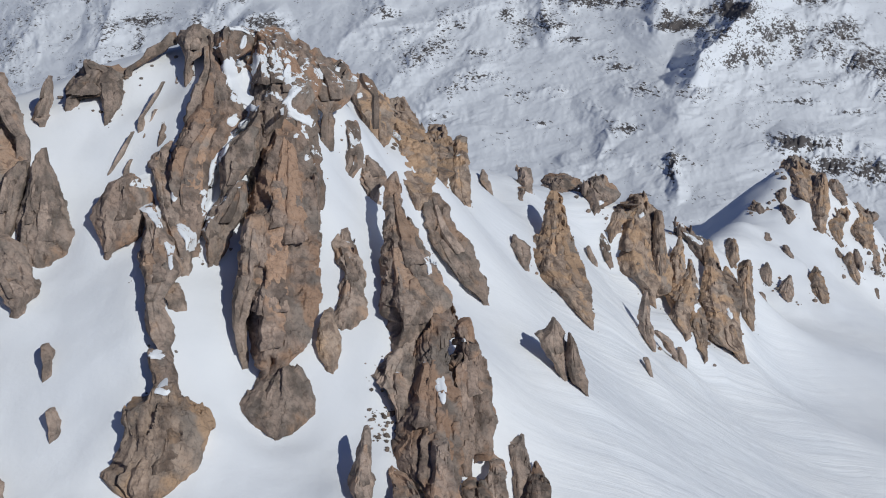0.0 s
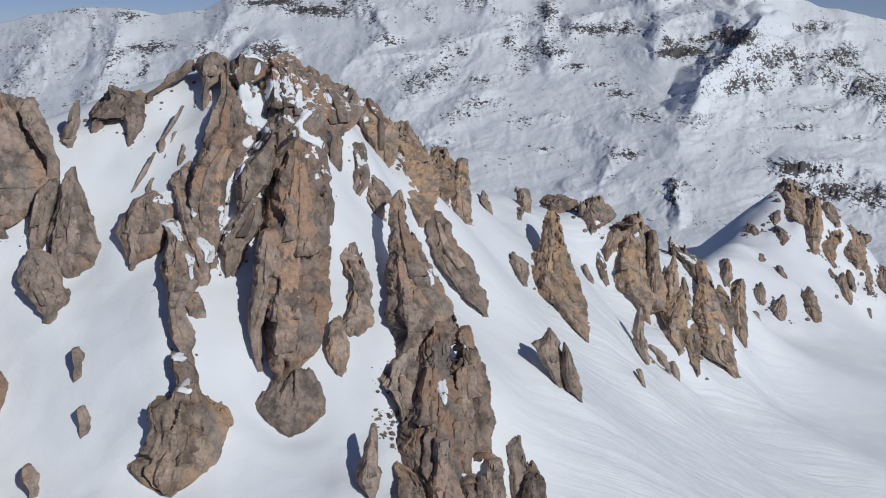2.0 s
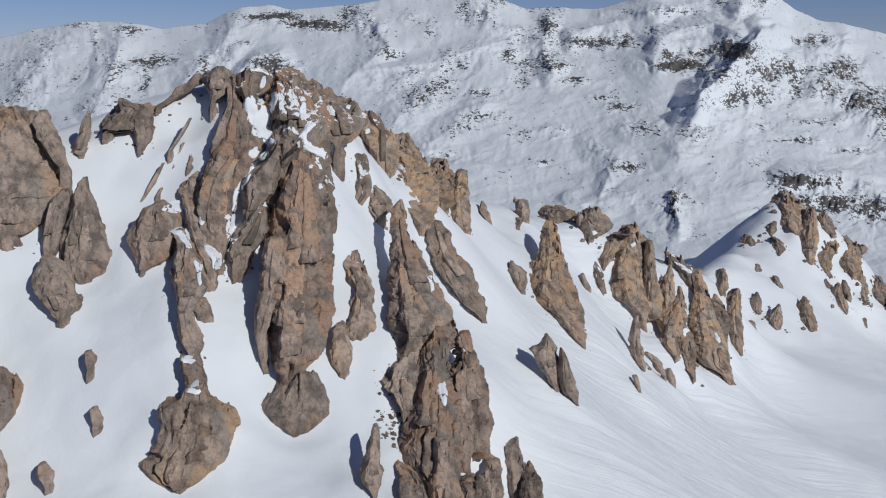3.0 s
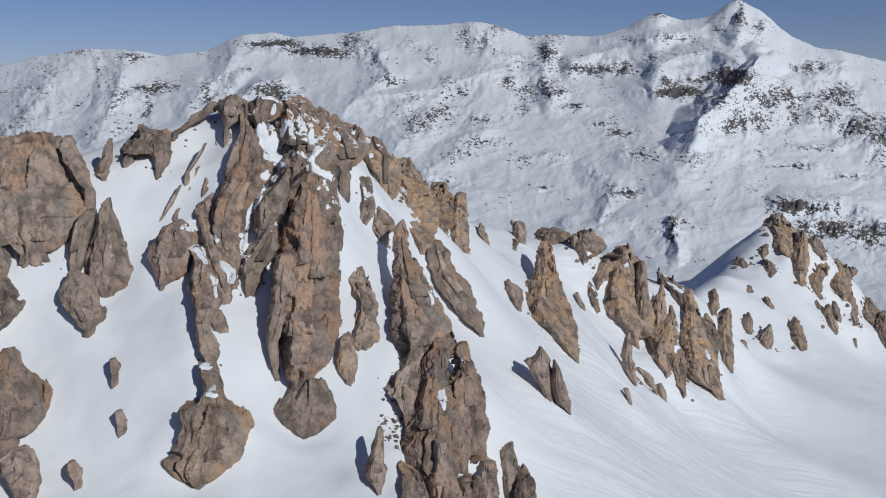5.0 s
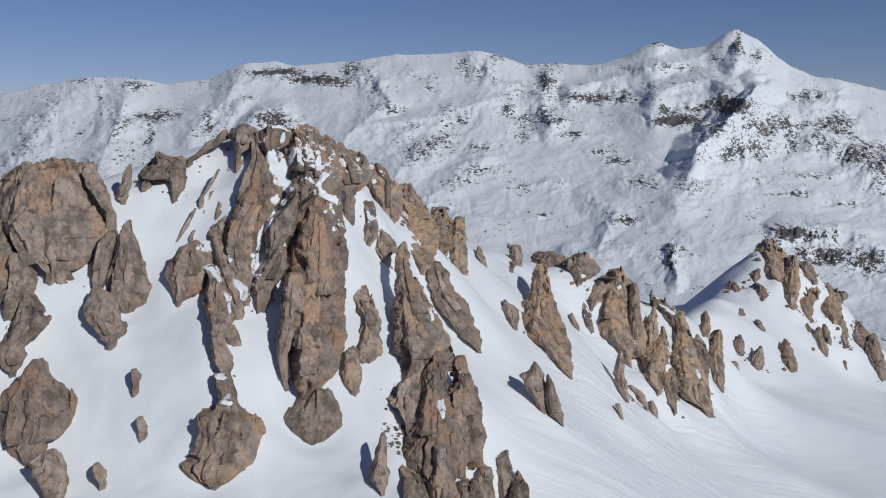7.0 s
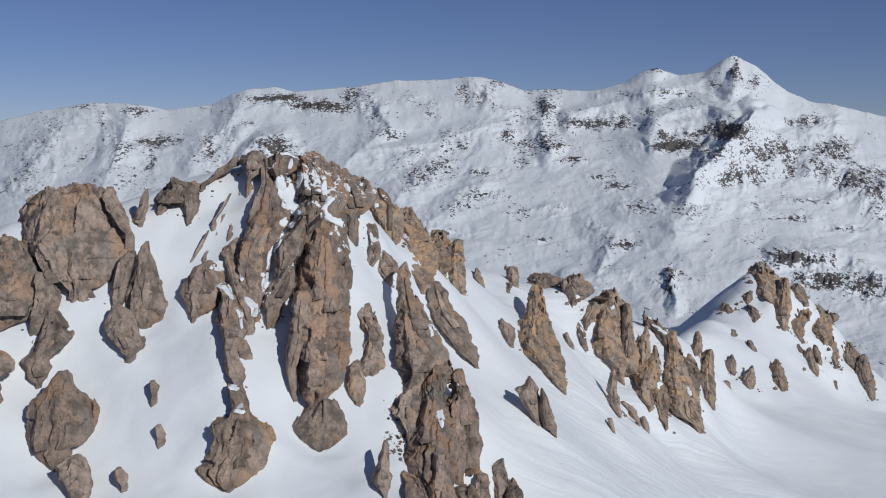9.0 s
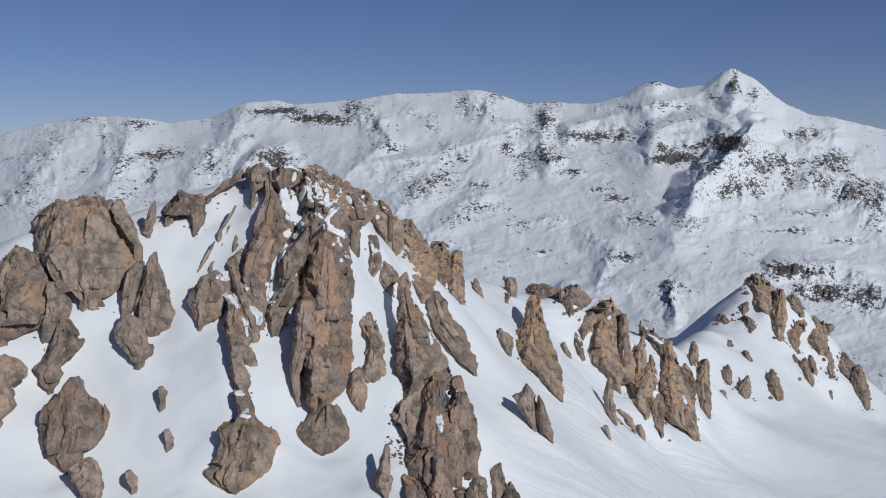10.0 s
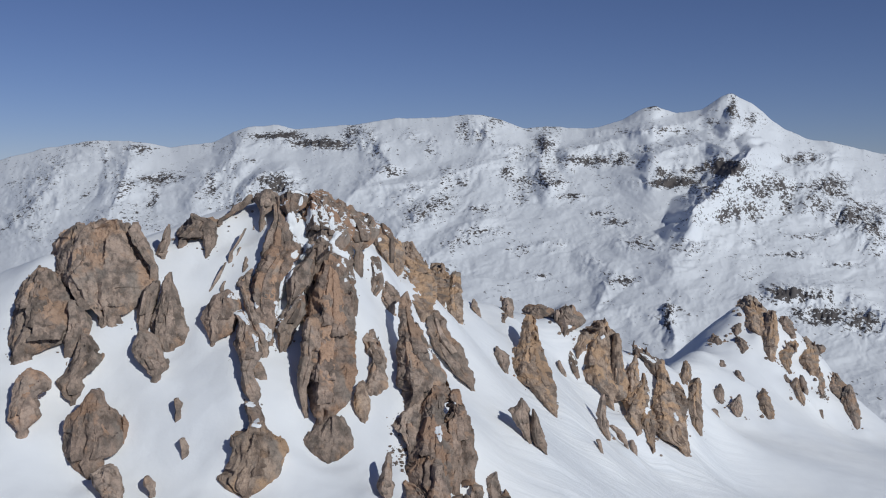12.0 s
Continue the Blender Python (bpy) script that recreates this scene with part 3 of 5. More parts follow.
plan("rock_rib", "broken grey slab rib below the crest", 0,
     [(-1.5, 162.9, 75.9, 1.15), (-1.1, 161.6, 74.5, 1.83), (-0.9, 160.6, 73.2, 2.01), (-0.3, 159.6, 72.0, 1.81), (0.9, 158.4, 70.4, 2.45), (1.6, 157.5, 69.2, 2.4), (2.5, 156.7, 68.0, 1.99), (3.2, 156.1, 66.8, 1.71), (4.3, 155.5, 65.6, 1.48), (5.1, 155.2, 64.8, 1.17), (5.5, 155.0, 63.9, 0.36)])
plan("stone", "small dark tooth on the snow shoulder", 0,
     [(7.5, 212.2, 72.8, 0.3), (7.6, 209.9, 71.7, 0.84), (8.2, 208.1, 70.6, 0.71), (8.7, 207.0, 69.3, 0.35)])
plan("stone", "square brown rock on the snow crest", 0,
     [(15.6, 221.0, 71.9, 1.27), (15.8, 218.0, 70.4, 1.49), (15.9, 216.0, 68.8, 0.89)])
plan("stone", "small dark stone under the snow crest", 0,
     [(14.8, 214.0, 69.0, 0.64), (14.1, 209.0, 68.2, 0.46)])
plan("rock_pinnacle", "tall pyramid-shaped ochre rock tower in snow", 2,
     [(19.7, 203.9, 70.2, 0.72), (19.6, 201.0, 68.9, 1.49), (19.4, 198.3, 67.7, 1.82), (19.2, 194.7, 66.0, 2.08), (19.0, 192.2, 64.8, 2.52), (18.6, 190.0, 63.8, 3.3), (18.4, 188.1, 62.9, 3.84), (18.2, 185.4, 61.5, 4.3), (18.8, 183.6, 60.6, 4.16), (19.4, 181.6, 59.4, 3.8), (20.5, 179.9, 58.4, 2.67), (21.1, 178.0, 57.1, 2.06), (21.7, 176.5, 55.9, 1.45), (22.2, 175.6, 54.9, 0.8), (22.6, 175.0, 54.1, 0.21)])
plan("stone", "dark spiky rock beside the ochre tower", 0,
     [(11.7, 187.5, 65.7, 0.33), (12.4, 185.7, 64.4, 1.46), (12.8, 184.1, 63.1, 1.24), (13.1, 183.1, 61.9, 0.54)])
plan("rock_pinnacle", "dark brown blade standing in the snow slope", 0,
     [(13.9, 148.9, 63.0, 0.27), (13.8, 148.2, 62.0, 1.02), (13.5, 147.6, 60.9, 1.82), (13.9, 147.0, 59.7, 1.42), (14.5, 146.3, 58.2, 0.75), (14.8, 146.0, 57.0, 0.57), (15.1, 145.8, 56.2, 0.31)])
plan("rock_pinnacle", "narrow brown blade beside a broader one", 0,
     [(15.8, 147.9, 61.4, 0.18), (16.0, 147.4, 60.5, 0.49), (16.1, 146.6, 59.0, 0.8), (16.3, 145.9, 57.5, 1.07), (16.9, 145.3, 55.9, 0.93), (17.6, 145.0, 54.9, 0.22)])
plan("rock_crag", "flat brown crest ledge with snow cover", 0,
     [(23.9, 235.1, 67.7, 2.79), (24.7, 233.1, 67.1, 4.03), (24.5, 231.3, 66.3, 3.24), (24.9, 230.0, 65.6, 1.02)])
plan("rock_crag", "blocky brown crest crag dusted with snow", 0,
     [(31.6, 231.4, 68.4, 1.75), (31.0, 229.8, 67.2, 3.0), (31.8, 227.9, 65.5, 4.18), (31.4, 226.7, 64.1, 2.9), (30.3, 226.1, 63.2, 1.02)])
plan("stone", "small leaning stone in the snow runnel", 0,
     [(27.7, 216.0, 57.7, 0.36), (28.3, 214.0, 55.5, 0.65)])
plan("rock_outcrop", "broad yellow-brown rock bastion on the ridge", 2,
     [(39.7, 230.7, 64.8, 1.58), (39.7, 230.0, 63.2, 2.59), (39.4, 227.9, 61.6, 4.67), (39.2, 225.9, 60.1, 5.7), (38.8, 223.9, 58.5, 6.08), (38.7, 221.4, 56.4, 5.96), (38.7, 219.1, 54.4, 5.91), (39.1, 217.0, 52.3, 5.88), (40.3, 215.7, 50.7, 3.87), (40.7, 214.4, 49.2, 2.96), (40.4, 213.5, 47.5, 1.5), (40.4, 213.0, 46.6, 0.48)])
plan("rock_pinnacle", "split brown fin on the flank of the bastion", 2,
     [(43.3, 228.0, 62.3, 0.72), (42.9, 225.0, 59.6, 1.14), (42.5, 221.8, 56.4, 1.27), (42.0, 218.7, 52.0, 1.75), (41.1, 217.4, 47.2, 1.04)])
plan("rock_pinnacle", "orange upright flake above the bastion notch", 2,
     [(36.1, 228.0, 63.2, 1.19), (34.9, 225.3, 61.4, 1.81), (33.7, 223.4, 59.9, 1.37)])
plan("rock_crag", "dark fins on the ridge beside the bastion", 3,
     [(31.3, 225.9, 60.7, 0.41), (31.3, 223.1, 58.6, 0.95), (31.6, 220.7, 56.6, 1.08), (32.0, 218.9, 54.4, 0.94), (32.5, 217.9, 52.7, 0.47)])
plan("rock_crag", "low brown crest rocks streaked with snow", 3,
     [(51.2, 247.1, 56.4, 0.64), (52.7, 243.9, 54.8, 1.99), (54.8, 241.3, 53.3, 2.23), (55.2, 239.9, 51.5, 2.07), (55.8, 239.6, 49.5, 1.11)])
plan("rock_pinnacle", "thin dark needle in the serrated ridge", 2,
     [(48.8, 232.6, 56.2, 0.3), (48.1, 229.2, 54.9, 0.96), (47.0, 225.4, 53.1, 1.83), (46.4, 222.3, 51.2, 1.8), (45.9, 220.9, 49.6, 1.29)])
plan("rock_pinnacle", "ochre serrated fin in the ridge", 2,
     [(50.2, 229.0, 52.3, 0.3), (49.3, 223.7, 50.9, 0.88), (47.3, 218.7, 49.4, 2.65), (45.8, 213.9, 48.1, 3.87), (44.9, 210.9, 47.0, 3.46), (44.2, 208.4, 45.8, 2.04), (44.8, 206.0, 44.0, 0.81)])
plan("rock_pinnacle", "tall brown fin of the serrated ridge", 2,
     [(57.5, 243.5, 52.8, 0.97), (57.2, 239.7, 51.5, 1.2), (56.1, 232.4, 49.0, 1.87), (55.1, 225.9, 46.5, 2.67), (54.7, 220.1, 44.0, 3.37), (54.5, 215.4, 41.5, 3.84), (54.7, 213.3, 39.6, 2.78), (56.4, 212.9, 38.4, 1.47), (57.4, 212.5, 36.1, 0.81)])
plan("rock_pinnacle", "pointed brown fin low on the serrated ridge", 2,
     [(47.5, 215.1, 47.8, 0.99), (48.1, 214.1, 45.5, 1.56), (47.7, 208.9, 43.2, 1.66), (47.5, 205.9, 41.6, 1.16), (47.8, 204.3, 40.3, 0.34)])
plan("rock_pinnacle", "square orange slab ending the serrated ridge", 2,
     [(70.8, 257.6, 45.6, 0.54), (69.7, 255.6, 44.4, 2.06), (68.7, 251.8, 41.9, 2.12), (67.9, 247.4, 38.7, 2.26), (67.6, 244.4, 35.9, 1.81), (68.0, 243.1, 33.8, 0.6)])
plan("rock_pinnacle", "dark narrow blade below the bastion", 0,
     [(35.8, 200.3, 53.1, 0.25), (35.3, 198.2, 51.2, 0.88), (34.9, 195.9, 49.5, 1.12), (35.0, 194.1, 47.7, 1.23), (35.5, 192.6, 45.9, 0.8), (35.9, 191.9, 44.6, 0.24)])
plan("stone", "low dark rocks trailing from the blade", 0,
     [(37.2, 196.3, 46.8, 0.63), (38.6, 195.2, 45.7, 1.01), (39.1, 193.7, 44.8, 0.94), (39.7, 193.0, 43.9, 0.37)])
plan("stone", "small dark stone at the ridge foot", 0,
     [(42.4, 201.0, 42.5, 0.39), (42.5, 199.2, 41.3, 0.67), (42.6, 198.0, 40.0, 0.39)])
plan("stone", "tiny upright stone in the snow", 0,
     [(47.1, 205.0, 39.4, 0.46), (47.0, 203.0, 37.3, 0.4)])
plan("stone", "tiny dark stone at the snow runnel", 0,
     [(30.9, 174.0, 49.3, 0.44), (31.1, 172.0, 48.0, 0.29)])
plan("rock_pinnacle", "small dark spike on the snow crest", 0,
     [(76.6, 294.0, 43.1, 0.65), (75.7, 290.4, 40.8, 1.6), (75.2, 288.0, 38.2, 1.03)])
plan("rock_outcrop", "brown rocky head of the snowy side peak", 2,
     [(114.3, 357.1, 56.2, 1.97), (113.8, 354.3, 54.6, 3.94), (113.5, 350.9, 53.1, 4.9), (113.8, 347.8, 51.5, 4.97), (113.1, 344.4, 49.7, 5.48), (112.6, 341.0, 47.7, 4.91), (112.5, 339.0, 45.7, 3.6)])
plan("rock_pinnacle", "ochre rock pillar under the side peak", 2,
     [(119.4, 347.1, 52.6, 1.28), (117.8, 342.2, 49.4, 2.1), (116.0, 336.5, 45.6, 2.7), (114.2, 331.7, 41.7, 2.69), (113.3, 328.8, 38.5, 1.64)])
plan("rock_crag", "low broken rocks beside the side peak", 0,
     [(107.3, 344.6, 48.5, 1.3), (106.0, 342.1, 47.5, 2.83), (105.0, 339.5, 46.0, 2.6), (104.6, 338.4, 45.3, 1.51)])
plan("rock_crag", "serrated brown ridge base between rock fins", 2,
     [(54.2, 238.0, 47.9, 2.78), (55.3, 230.7, 46.1, 6.63), (53.6, 223.8, 44.2, 8.17), (53.2, 218.4, 42.3, 5.8), (53.6, 215.0, 40.0, 3.05)])
plan("rock_pinnacle", "narrow ochre fin between taller ridge teeth", 2,
     [(62.4, 245.8, 46.8, 0.5), (62.0, 242.3, 45.5, 1.41), (61.0, 235.7, 42.9, 1.62), (59.8, 229.6, 40.3, 1.58), (59.2, 224.4, 37.8, 1.4), (59.3, 220.4, 35.0, 0.92)])
plan("rock_pinnacle", "weathered brown fin near the ridge end", 2,
     [(68.3, 262.0, 49.2, 0.72), (67.9, 258.9, 47.7, 1.25), (66.9, 256.4, 46.0, 1.59), (66.4, 255.4, 45.2, 1.06)])
plan("stone", "small grey stones scattered on the shoulder", 0,
     [(78.7, 292.0, 38.6, 0.64), (78.1, 289.0, 37.3, 1.12)])
plan("stone", "dark stone under the side peak rocks", 0,
     [(116.2, 318.0, 29.2, 0.88), (115.4, 314.0, 28.0, 0.7)])
plan("stone", "thin dark flake stuck in the snowfield", 0,
     [(127.7, 320.0, 22.6, 0.71), (127.0, 317.0, 20.8, 0.7)])
plan("stone", "dark stones at the edge of the snow bowl", 0,
     [(130.0, 336.0, 29.4, 1.3), (129.1, 331.0, 27.8, 1.83)])
plan("rock_crag", "grey crag behind the snowy peak", 0,
     [(127.4, 357.5, 49.0, 1.32), (127.7, 355.9, 46.9, 2.75), (126.9, 351.8, 45.1, 2.4), (127.8, 349.9, 43.8, 1.3)])
plan("rock_crag", "brown rock band on the snowy ridge", 2,
     [(126.3, 349.0, 42.0, 3.25), (125.1, 344.1, 40.5, 3.86), (121.6, 338.6, 38.6, 3.37), (119.9, 333.5, 36.6, 2.7), (119.5, 330.7, 34.9, 1.23), (119.8, 329.0, 33.8, 1.02)])
plan("rock_crag", "dark broken crag with an ochre foot", 2,
     [(133.5, 354.7, 41.1, 2.76), (133.8, 351.2, 39.3, 4.07), (132.3, 344.8, 37.5, 4.11), (130.5, 339.2, 35.6, 3.84), (130.3, 336.1, 33.9, 2.21)])
plan("rock_crag", "flat grey ledge at the ridge edge", 0,
     [(141.8, 359.4, 37.9, 2.02), (141.7, 358.7, 36.4, 1.8), (139.4, 355.9, 35.5, 0.67)])
plan("rock_crag", "grey shattered crest below the rock band", 0,
     [(133.7, 342.7, 32.6, 1.4), (133.4, 338.9, 30.8, 2.13), (132.5, 333.8, 29.0, 1.89), (131.3, 329.3, 27.2, 1.04), (131.0, 327.4, 25.7, 0.41)])
plan("stone", "dark flat stone on the white arete", 0,
     [(97.2, 336.5, 44.8, 2.42), (96.5, 333.0, 43.9, 3.28), (96.0, 331.9, 42.9, 2.4)])
plan("rock_crag", "brown stone patch below the peak", 0,
     [(103.6, 334.2, 45.0, 0.96), (104.1, 331.0, 43.7, 1.91), (104.1, 328.6, 42.2, 1.9), (103.0, 327.1, 41.2, 0.63)])
plan("rock_pinnacle", "small pointed rock on the wide snowfield", 0,
     [(85.8, 290.8, 37.2, 0.4), (85.5, 289.3, 35.9, 1.41), (84.9, 287.3, 33.9, 1.6), (85.3, 286.2, 32.1, 1.0)])
plan("stone", "small stone on the wide snowfield", 0,
     [(81.3, 280.0, 31.5, 0.99), (81.6, 278.4, 30.3, 0.98), (81.6, 276.3, 28.7, 0.59)])
plan("stone", "small pointed stone beside the pyramid stone", 0,
     [(121.7, 322.1, 34.0, 0.4), (121.4, 319.4, 32.0, 1.2), (121.2, 317.4, 30.7, 0.99)])
plan("rock_pinnacle", "little brown horn on the snowfield", 0,
     [(90.8, 287.0, 34.6, 0.39), (90.0, 285.5, 33.5, 1.38), (88.9, 282.8, 31.6, 1.97), (88.8, 281.8, 30.3, 1.57), (89.0, 281.2, 29.6, 0.98)])
plan("rock_pinnacle", "brown jagged fin on the snowfield", 2,
     [(101.9, 299.3, 34.0, 0.59), (101.1, 296.2, 32.7, 1.58), (100.3, 292.4, 31.0, 2.26), (100.2, 289.4, 29.2, 2.34), (100.1, 287.5, 27.6, 1.55)])
plan("rock_pinnacle", "brown pyramid stone under the far ridge", 2,
     [(119.8, 321.1, 33.2, 0.6), (118.7, 318.3, 31.4, 1.59), (118.8, 315.7, 29.2, 1.78), (119.2, 314.0, 27.5, 1.38), (119.4, 313.1, 26.2, 0.59)])
plan("rock_crag", "dark rocks at the end of the far ridge", 0,
     [(141.7, 347.3, 29.7, 1.64), (140.8, 342.4, 28.2, 3.26), (140.4, 338.9, 27.0, 3.99), (139.1, 335.7, 25.7, 3.52), (139.8, 333.8, 24.8, 1.91)])
plan("rock_pinnacle", "dark brown horn at the snowfield edge", 0,
     [(144.3, 337.8, 27.6, 0.54), (142.5, 332.6, 25.5, 2.12), (140.8, 327.1, 23.0, 2.72), (140.2, 322.3, 20.4, 2.48), (139.8, 319.8, 18.2, 1.44), (139.4, 318.2, 16.8, 1.02)])
plan("stone", "dark stone on the snow rib", 0,
     [(95.7, 306.8, 38.5, 0.72), (95.3, 303.2, 37.5, 1.02), (95.8, 301.9, 36.6, 0.81)])
plan("stone", "dark stones on the white shoulder", 0,
     [(91.9, 312.0, 40.8, 0.63), (91.4, 309.2, 39.8, 1.25)])
plan("stone", "small dark rocks in the upper snowfield", 0,
     [(117.1, 326.0, 33.3, 0.9), (117.0, 322.0, 32.3, 1.07)])

# ---- the snow slope ----
CREST = [(-60.7, 132.0, 84.4), (-56.4, 136.0, 88.0), (-47.9, 139.0, 87.4), (-45.6, 142.0, 87.9), (-42.5, 147.0, 90.3), (-37.6, 150.0, 93.1), (-32.0, 155.0, 96.2), (-25.8, 158.0, 96.6), (-19.8, 164.0, 94.0), (-13.5, 173.0, 90.4), (-9.4, 184.0, 85.3), (-1.5, 198.0, 77.7), (5.2, 206.0, 75.5), (13.9, 220.0, 70.7), (22.5, 234.0, 66.2), (32.1, 238.0, 62.7), (41.7, 240.0, 57.7), (51.3, 248.0, 53.2), (62.3, 272.0, 48.2), (74.3, 296.0, 44.9), (84.8, 315.0, 45.4), (96.5, 336.0, 47.0), (109.9, 360.0, 52.8), (123.9, 368.0, 48.9), (136.3, 367.0, 35.2), (148.3, 355.0, 22.2), (156.1, 345.0, 15.4)]
FACE = [(-51.1, 127.0, 79.4), (-44.4, 118.0, 71.6), (-43.2, 130.5, 79.6), (-40.1, 135.0, 81.8), (-35.8, 128.0, 76.4), (-33.2, 119.0, 71.4), (-33.8, 138.5, 85.9), (-29.4, 111.0, 66.9), (-30.6, 128.0, 75.7), (-23.9, 122.0, 72.0), (-23.8, 129.5, 74.3), (-23.2, 135.0, 78.1), (-24.0, 140.0, 83.5), (-18.9, 142.0, 83.2), (-14.7, 124.0, 70.1), (-11.4, 145.0, 77.3), (-10.2, 150.0, 78.6), (-9.2, 162.0, 84.4), (-13.1, 134.5, 72.2), (-10.2, 127.5, 67.5), (-6.8, 131.0, 68.5), (-4.7, 131.0, 67.0), (-1.7, 161.0, 74.8), (4.7, 187.0, 70.7), (0.5, 138.0, 65.2), (5.7, 155.5, 63.4), (9.9, 187.0, 65.5), (12.9, 183.0, 61.5), (22.1, 205.0, 62.2), (28.5, 214.0, 54.5), (31.8, 226.0, 59.6), (34.8, 216.0, 50.4), (47.7, 236.0, 51.2), (47.4, 224.0, 43.5), (66.9, 272.0, 43.7)]
FOOT = [(-52.3, 103.0, 65.1), (-41.7, 99.0, 59.8), (-36.9, 103.0, 60.9), (-35.9, 113.5, 68.8), (-33.7, 108.5, 63.6), (-28.5, 104.5, 61.6), (-22.6, 104.0, 60.0), (-20.6, 110.0, 64.7), (-17.5, 114.0, 63.1), (-13.6, 115.5, 61.2), (-9.6, 119.0, 64.5), (-9.1, 112.0, 61.4), (-5.2, 110.0, 60.2), (-6.2, 118.5, 63.3), (-3.8, 106.0, 57.9), (-0.3, 123.0, 57.6), (4.5, 121.0, 54.4), (5.7, 134.0, 58.5), (10.4, 126.0, 52.9), (17.7, 145.0, 54.5), (22.8, 175.0, 53.5), (28.1, 157.0, 46.4), (31.2, 174.0, 47.4), (36.0, 191.0, 44.7), (48.4, 206.0, 38.9), (62.5, 229.0, 30.1), (69.6, 247.0, 32.1), (80.7, 276.0, 28.1), (99.8, 286.0, 26.6), (119.4, 312.0, 26.0), (139.6, 320.0, 14.2)]
BASIN = [(15.2, 124.0, 50.0), (32.9, 155.0, 43.0), (70.7, 204.0, 27.4), (66.1, 229.0, 29.1), (94.5, 254.0, 24.3), (93.8, 203.0, 18.2), (116.1, 254.0, 18.5), (149.4, 292.0, 13.0), (95.2, 182.0, 15.8), (48.3, 176.0, 34.2), (67.7, 188.0, 24.2), (-4.6, 96.0, 55.6), (-30.0, 90.0, 58.3), (93.0, 303.0, 37.3), (117.8, 325.0, 30.0)]
KNOTS = np.array(CREST + FACE + FOOT + BASIN)
BACK = np.array([(x - 26, y + 44, z - 34) for x, y, z in CREST[2::3]] + [(x - 60, y + 95, z - 78) for x, y, z in CREST[2::4]])
# the sharp snow arete falls off steeply on its shaded side
ARETE = np.array([(x - 0.84 * d, y + 0.54 * d, z - 0.84 * d) for x, y, z in CREST[19:23] for d in (3, 10, 22, 40)])
NEAR = np.array([(-60, 40, 36), (0, 40, 30), (60, 60, 10), (110, 100, 10), (190, 220, 0), (210, 330, -16), (-100, 80, 46), (-120, 140, 70), (220, 420, -30)])
FEET = np.array([(x, y - 0.3, z - 1.0) for kind, label, tone, ((*rest, (x, y, z, w))) in PLAN])


def bulge_of(w):
    """How far a rock's face stands out before its flanks."""
    return np.minimum(0.82 * w + 0.1, 3.9)


def slant(x):
    """The fall line swings to the side along the ridge, and the rocks stand square to it: metres back for each metre sideways."""
    return 0.28 + 0.5 * min(max((x + 30) / 110, 0), 1) - 0.5 * min(max((x - 75) / 40, 0), 1)


# snow also lies along the flanks of rocks that are set into the slope, loosely followed
SUNK = {"rock_pinnacle": 0.35, "stone": 0.3, "rock_tower": 0.12, "rock_crag": 0.6, "rock_buttress": 0.3}
FLANKS = []
for kind, label, tone, stations in PLAN:
    top, low = stations[0][2], stations[-1][2]
    for x, y, z, w in stations[1:-1]:
        if z < low + SUNK.get(kind, 0.8) * (top - low):
            depth = bulge_of(w)
            FLANKS += [(x + e * (w + 0.5), y + depth + e * slant(x) * w, z - (1.8 if x < 9 and y < 165 else 0.8)) for e in (-1, 1)]
FLANKS = np.array(FLANKS)
GIVEN = [KNOTS, FEET, ARETE, BACK, NEAR, FLANKS]
LOOSE = np.concatenate([np.full(len(k), v) for k, v in zip(GIVEN, (0.02, 0.01, 0.006, 0.006, 0.006, 0.05))])
KNOTS = np.concatenate(GIVEN)


def spread(a, b):
    d2 = ((a[:, None, :2] - b[None, :, :2]) ** 2).sum(-1) / 2500.0
    return 0.5 * d2 * np.log(d2 + 1e-9)


size = len(KNOTS)
system = np.zeros((size + 3, size + 3))
system[:size, :size] = spread(KNOTS, KNOTS) + np.diag(LOOSE)
plane = np.stack([np.ones(size), KNOTS[:, 0] / 50, KNOTS[:, 1] / 50], 1)
system[:size, size:], system[size:, :size] = plane, plane.T
WEIGHTS = np.linalg.solve(system, np.concatenate([KNOTS[:, 2], np.zeros(3)]))


def smooth_slope(x, y):
    """The smooth snow slope, through the crest, the face and the foot."""
    p = np.stack([x.ravel(), y.ravel()], 1)
    z = np.concatenate([spread(c, KNOTS) @ WEIGHTS[:size] + np.stack([np.ones(len(c)), c[:, 0] / 50, c[:, 1] / 50], 1) @ WEIGHTS[size:]
                        for c in np.array_split(p, max(1, len(p) // 8000))])
    return z.reshape(x.shape)


CELL = 1.0
lattice_y, lattice_x = np.meshgrid(np.arange(26, 438, CELL), np.arange(-134, 238, CELL), indexing="ij")
LATTICE = smooth_slope(lattice_x, lattice_y)
# wind has evened out the near snow face
evened = LATTICE.copy()
for n in range(3):
    evened[2:-2, 2:-2] = sum(evened[2 + b:evened.shape[0] - 2 + b, 2 + a:evened.shape[1] - 2 + a] for a in (-2, 0, 2) for b in (-2, 0, 2)) / 9
near_face = np.clip((25 - lattice_x) / 20, 0, 1) * np.clip((170 - lattice_y) / 20, 0, 1) * np.clip((lattice_y - 92) / 8, 0, 1)
crest_line = np.interp(lattice_x, [p[0] for p in CREST], [p[1] for p in CREST])
near_face = near_face * np.clip((crest_line - lattice_y - 5) / 6, 0, 1)
LATTICE = LATTICE + near_face * (evened - LATTICE)

# snow drifted up against the rocks' flanks, close to them
TABLE = [(label, np.array(stations[::-1], float)) for kind, label, tone, stations in PLAN]


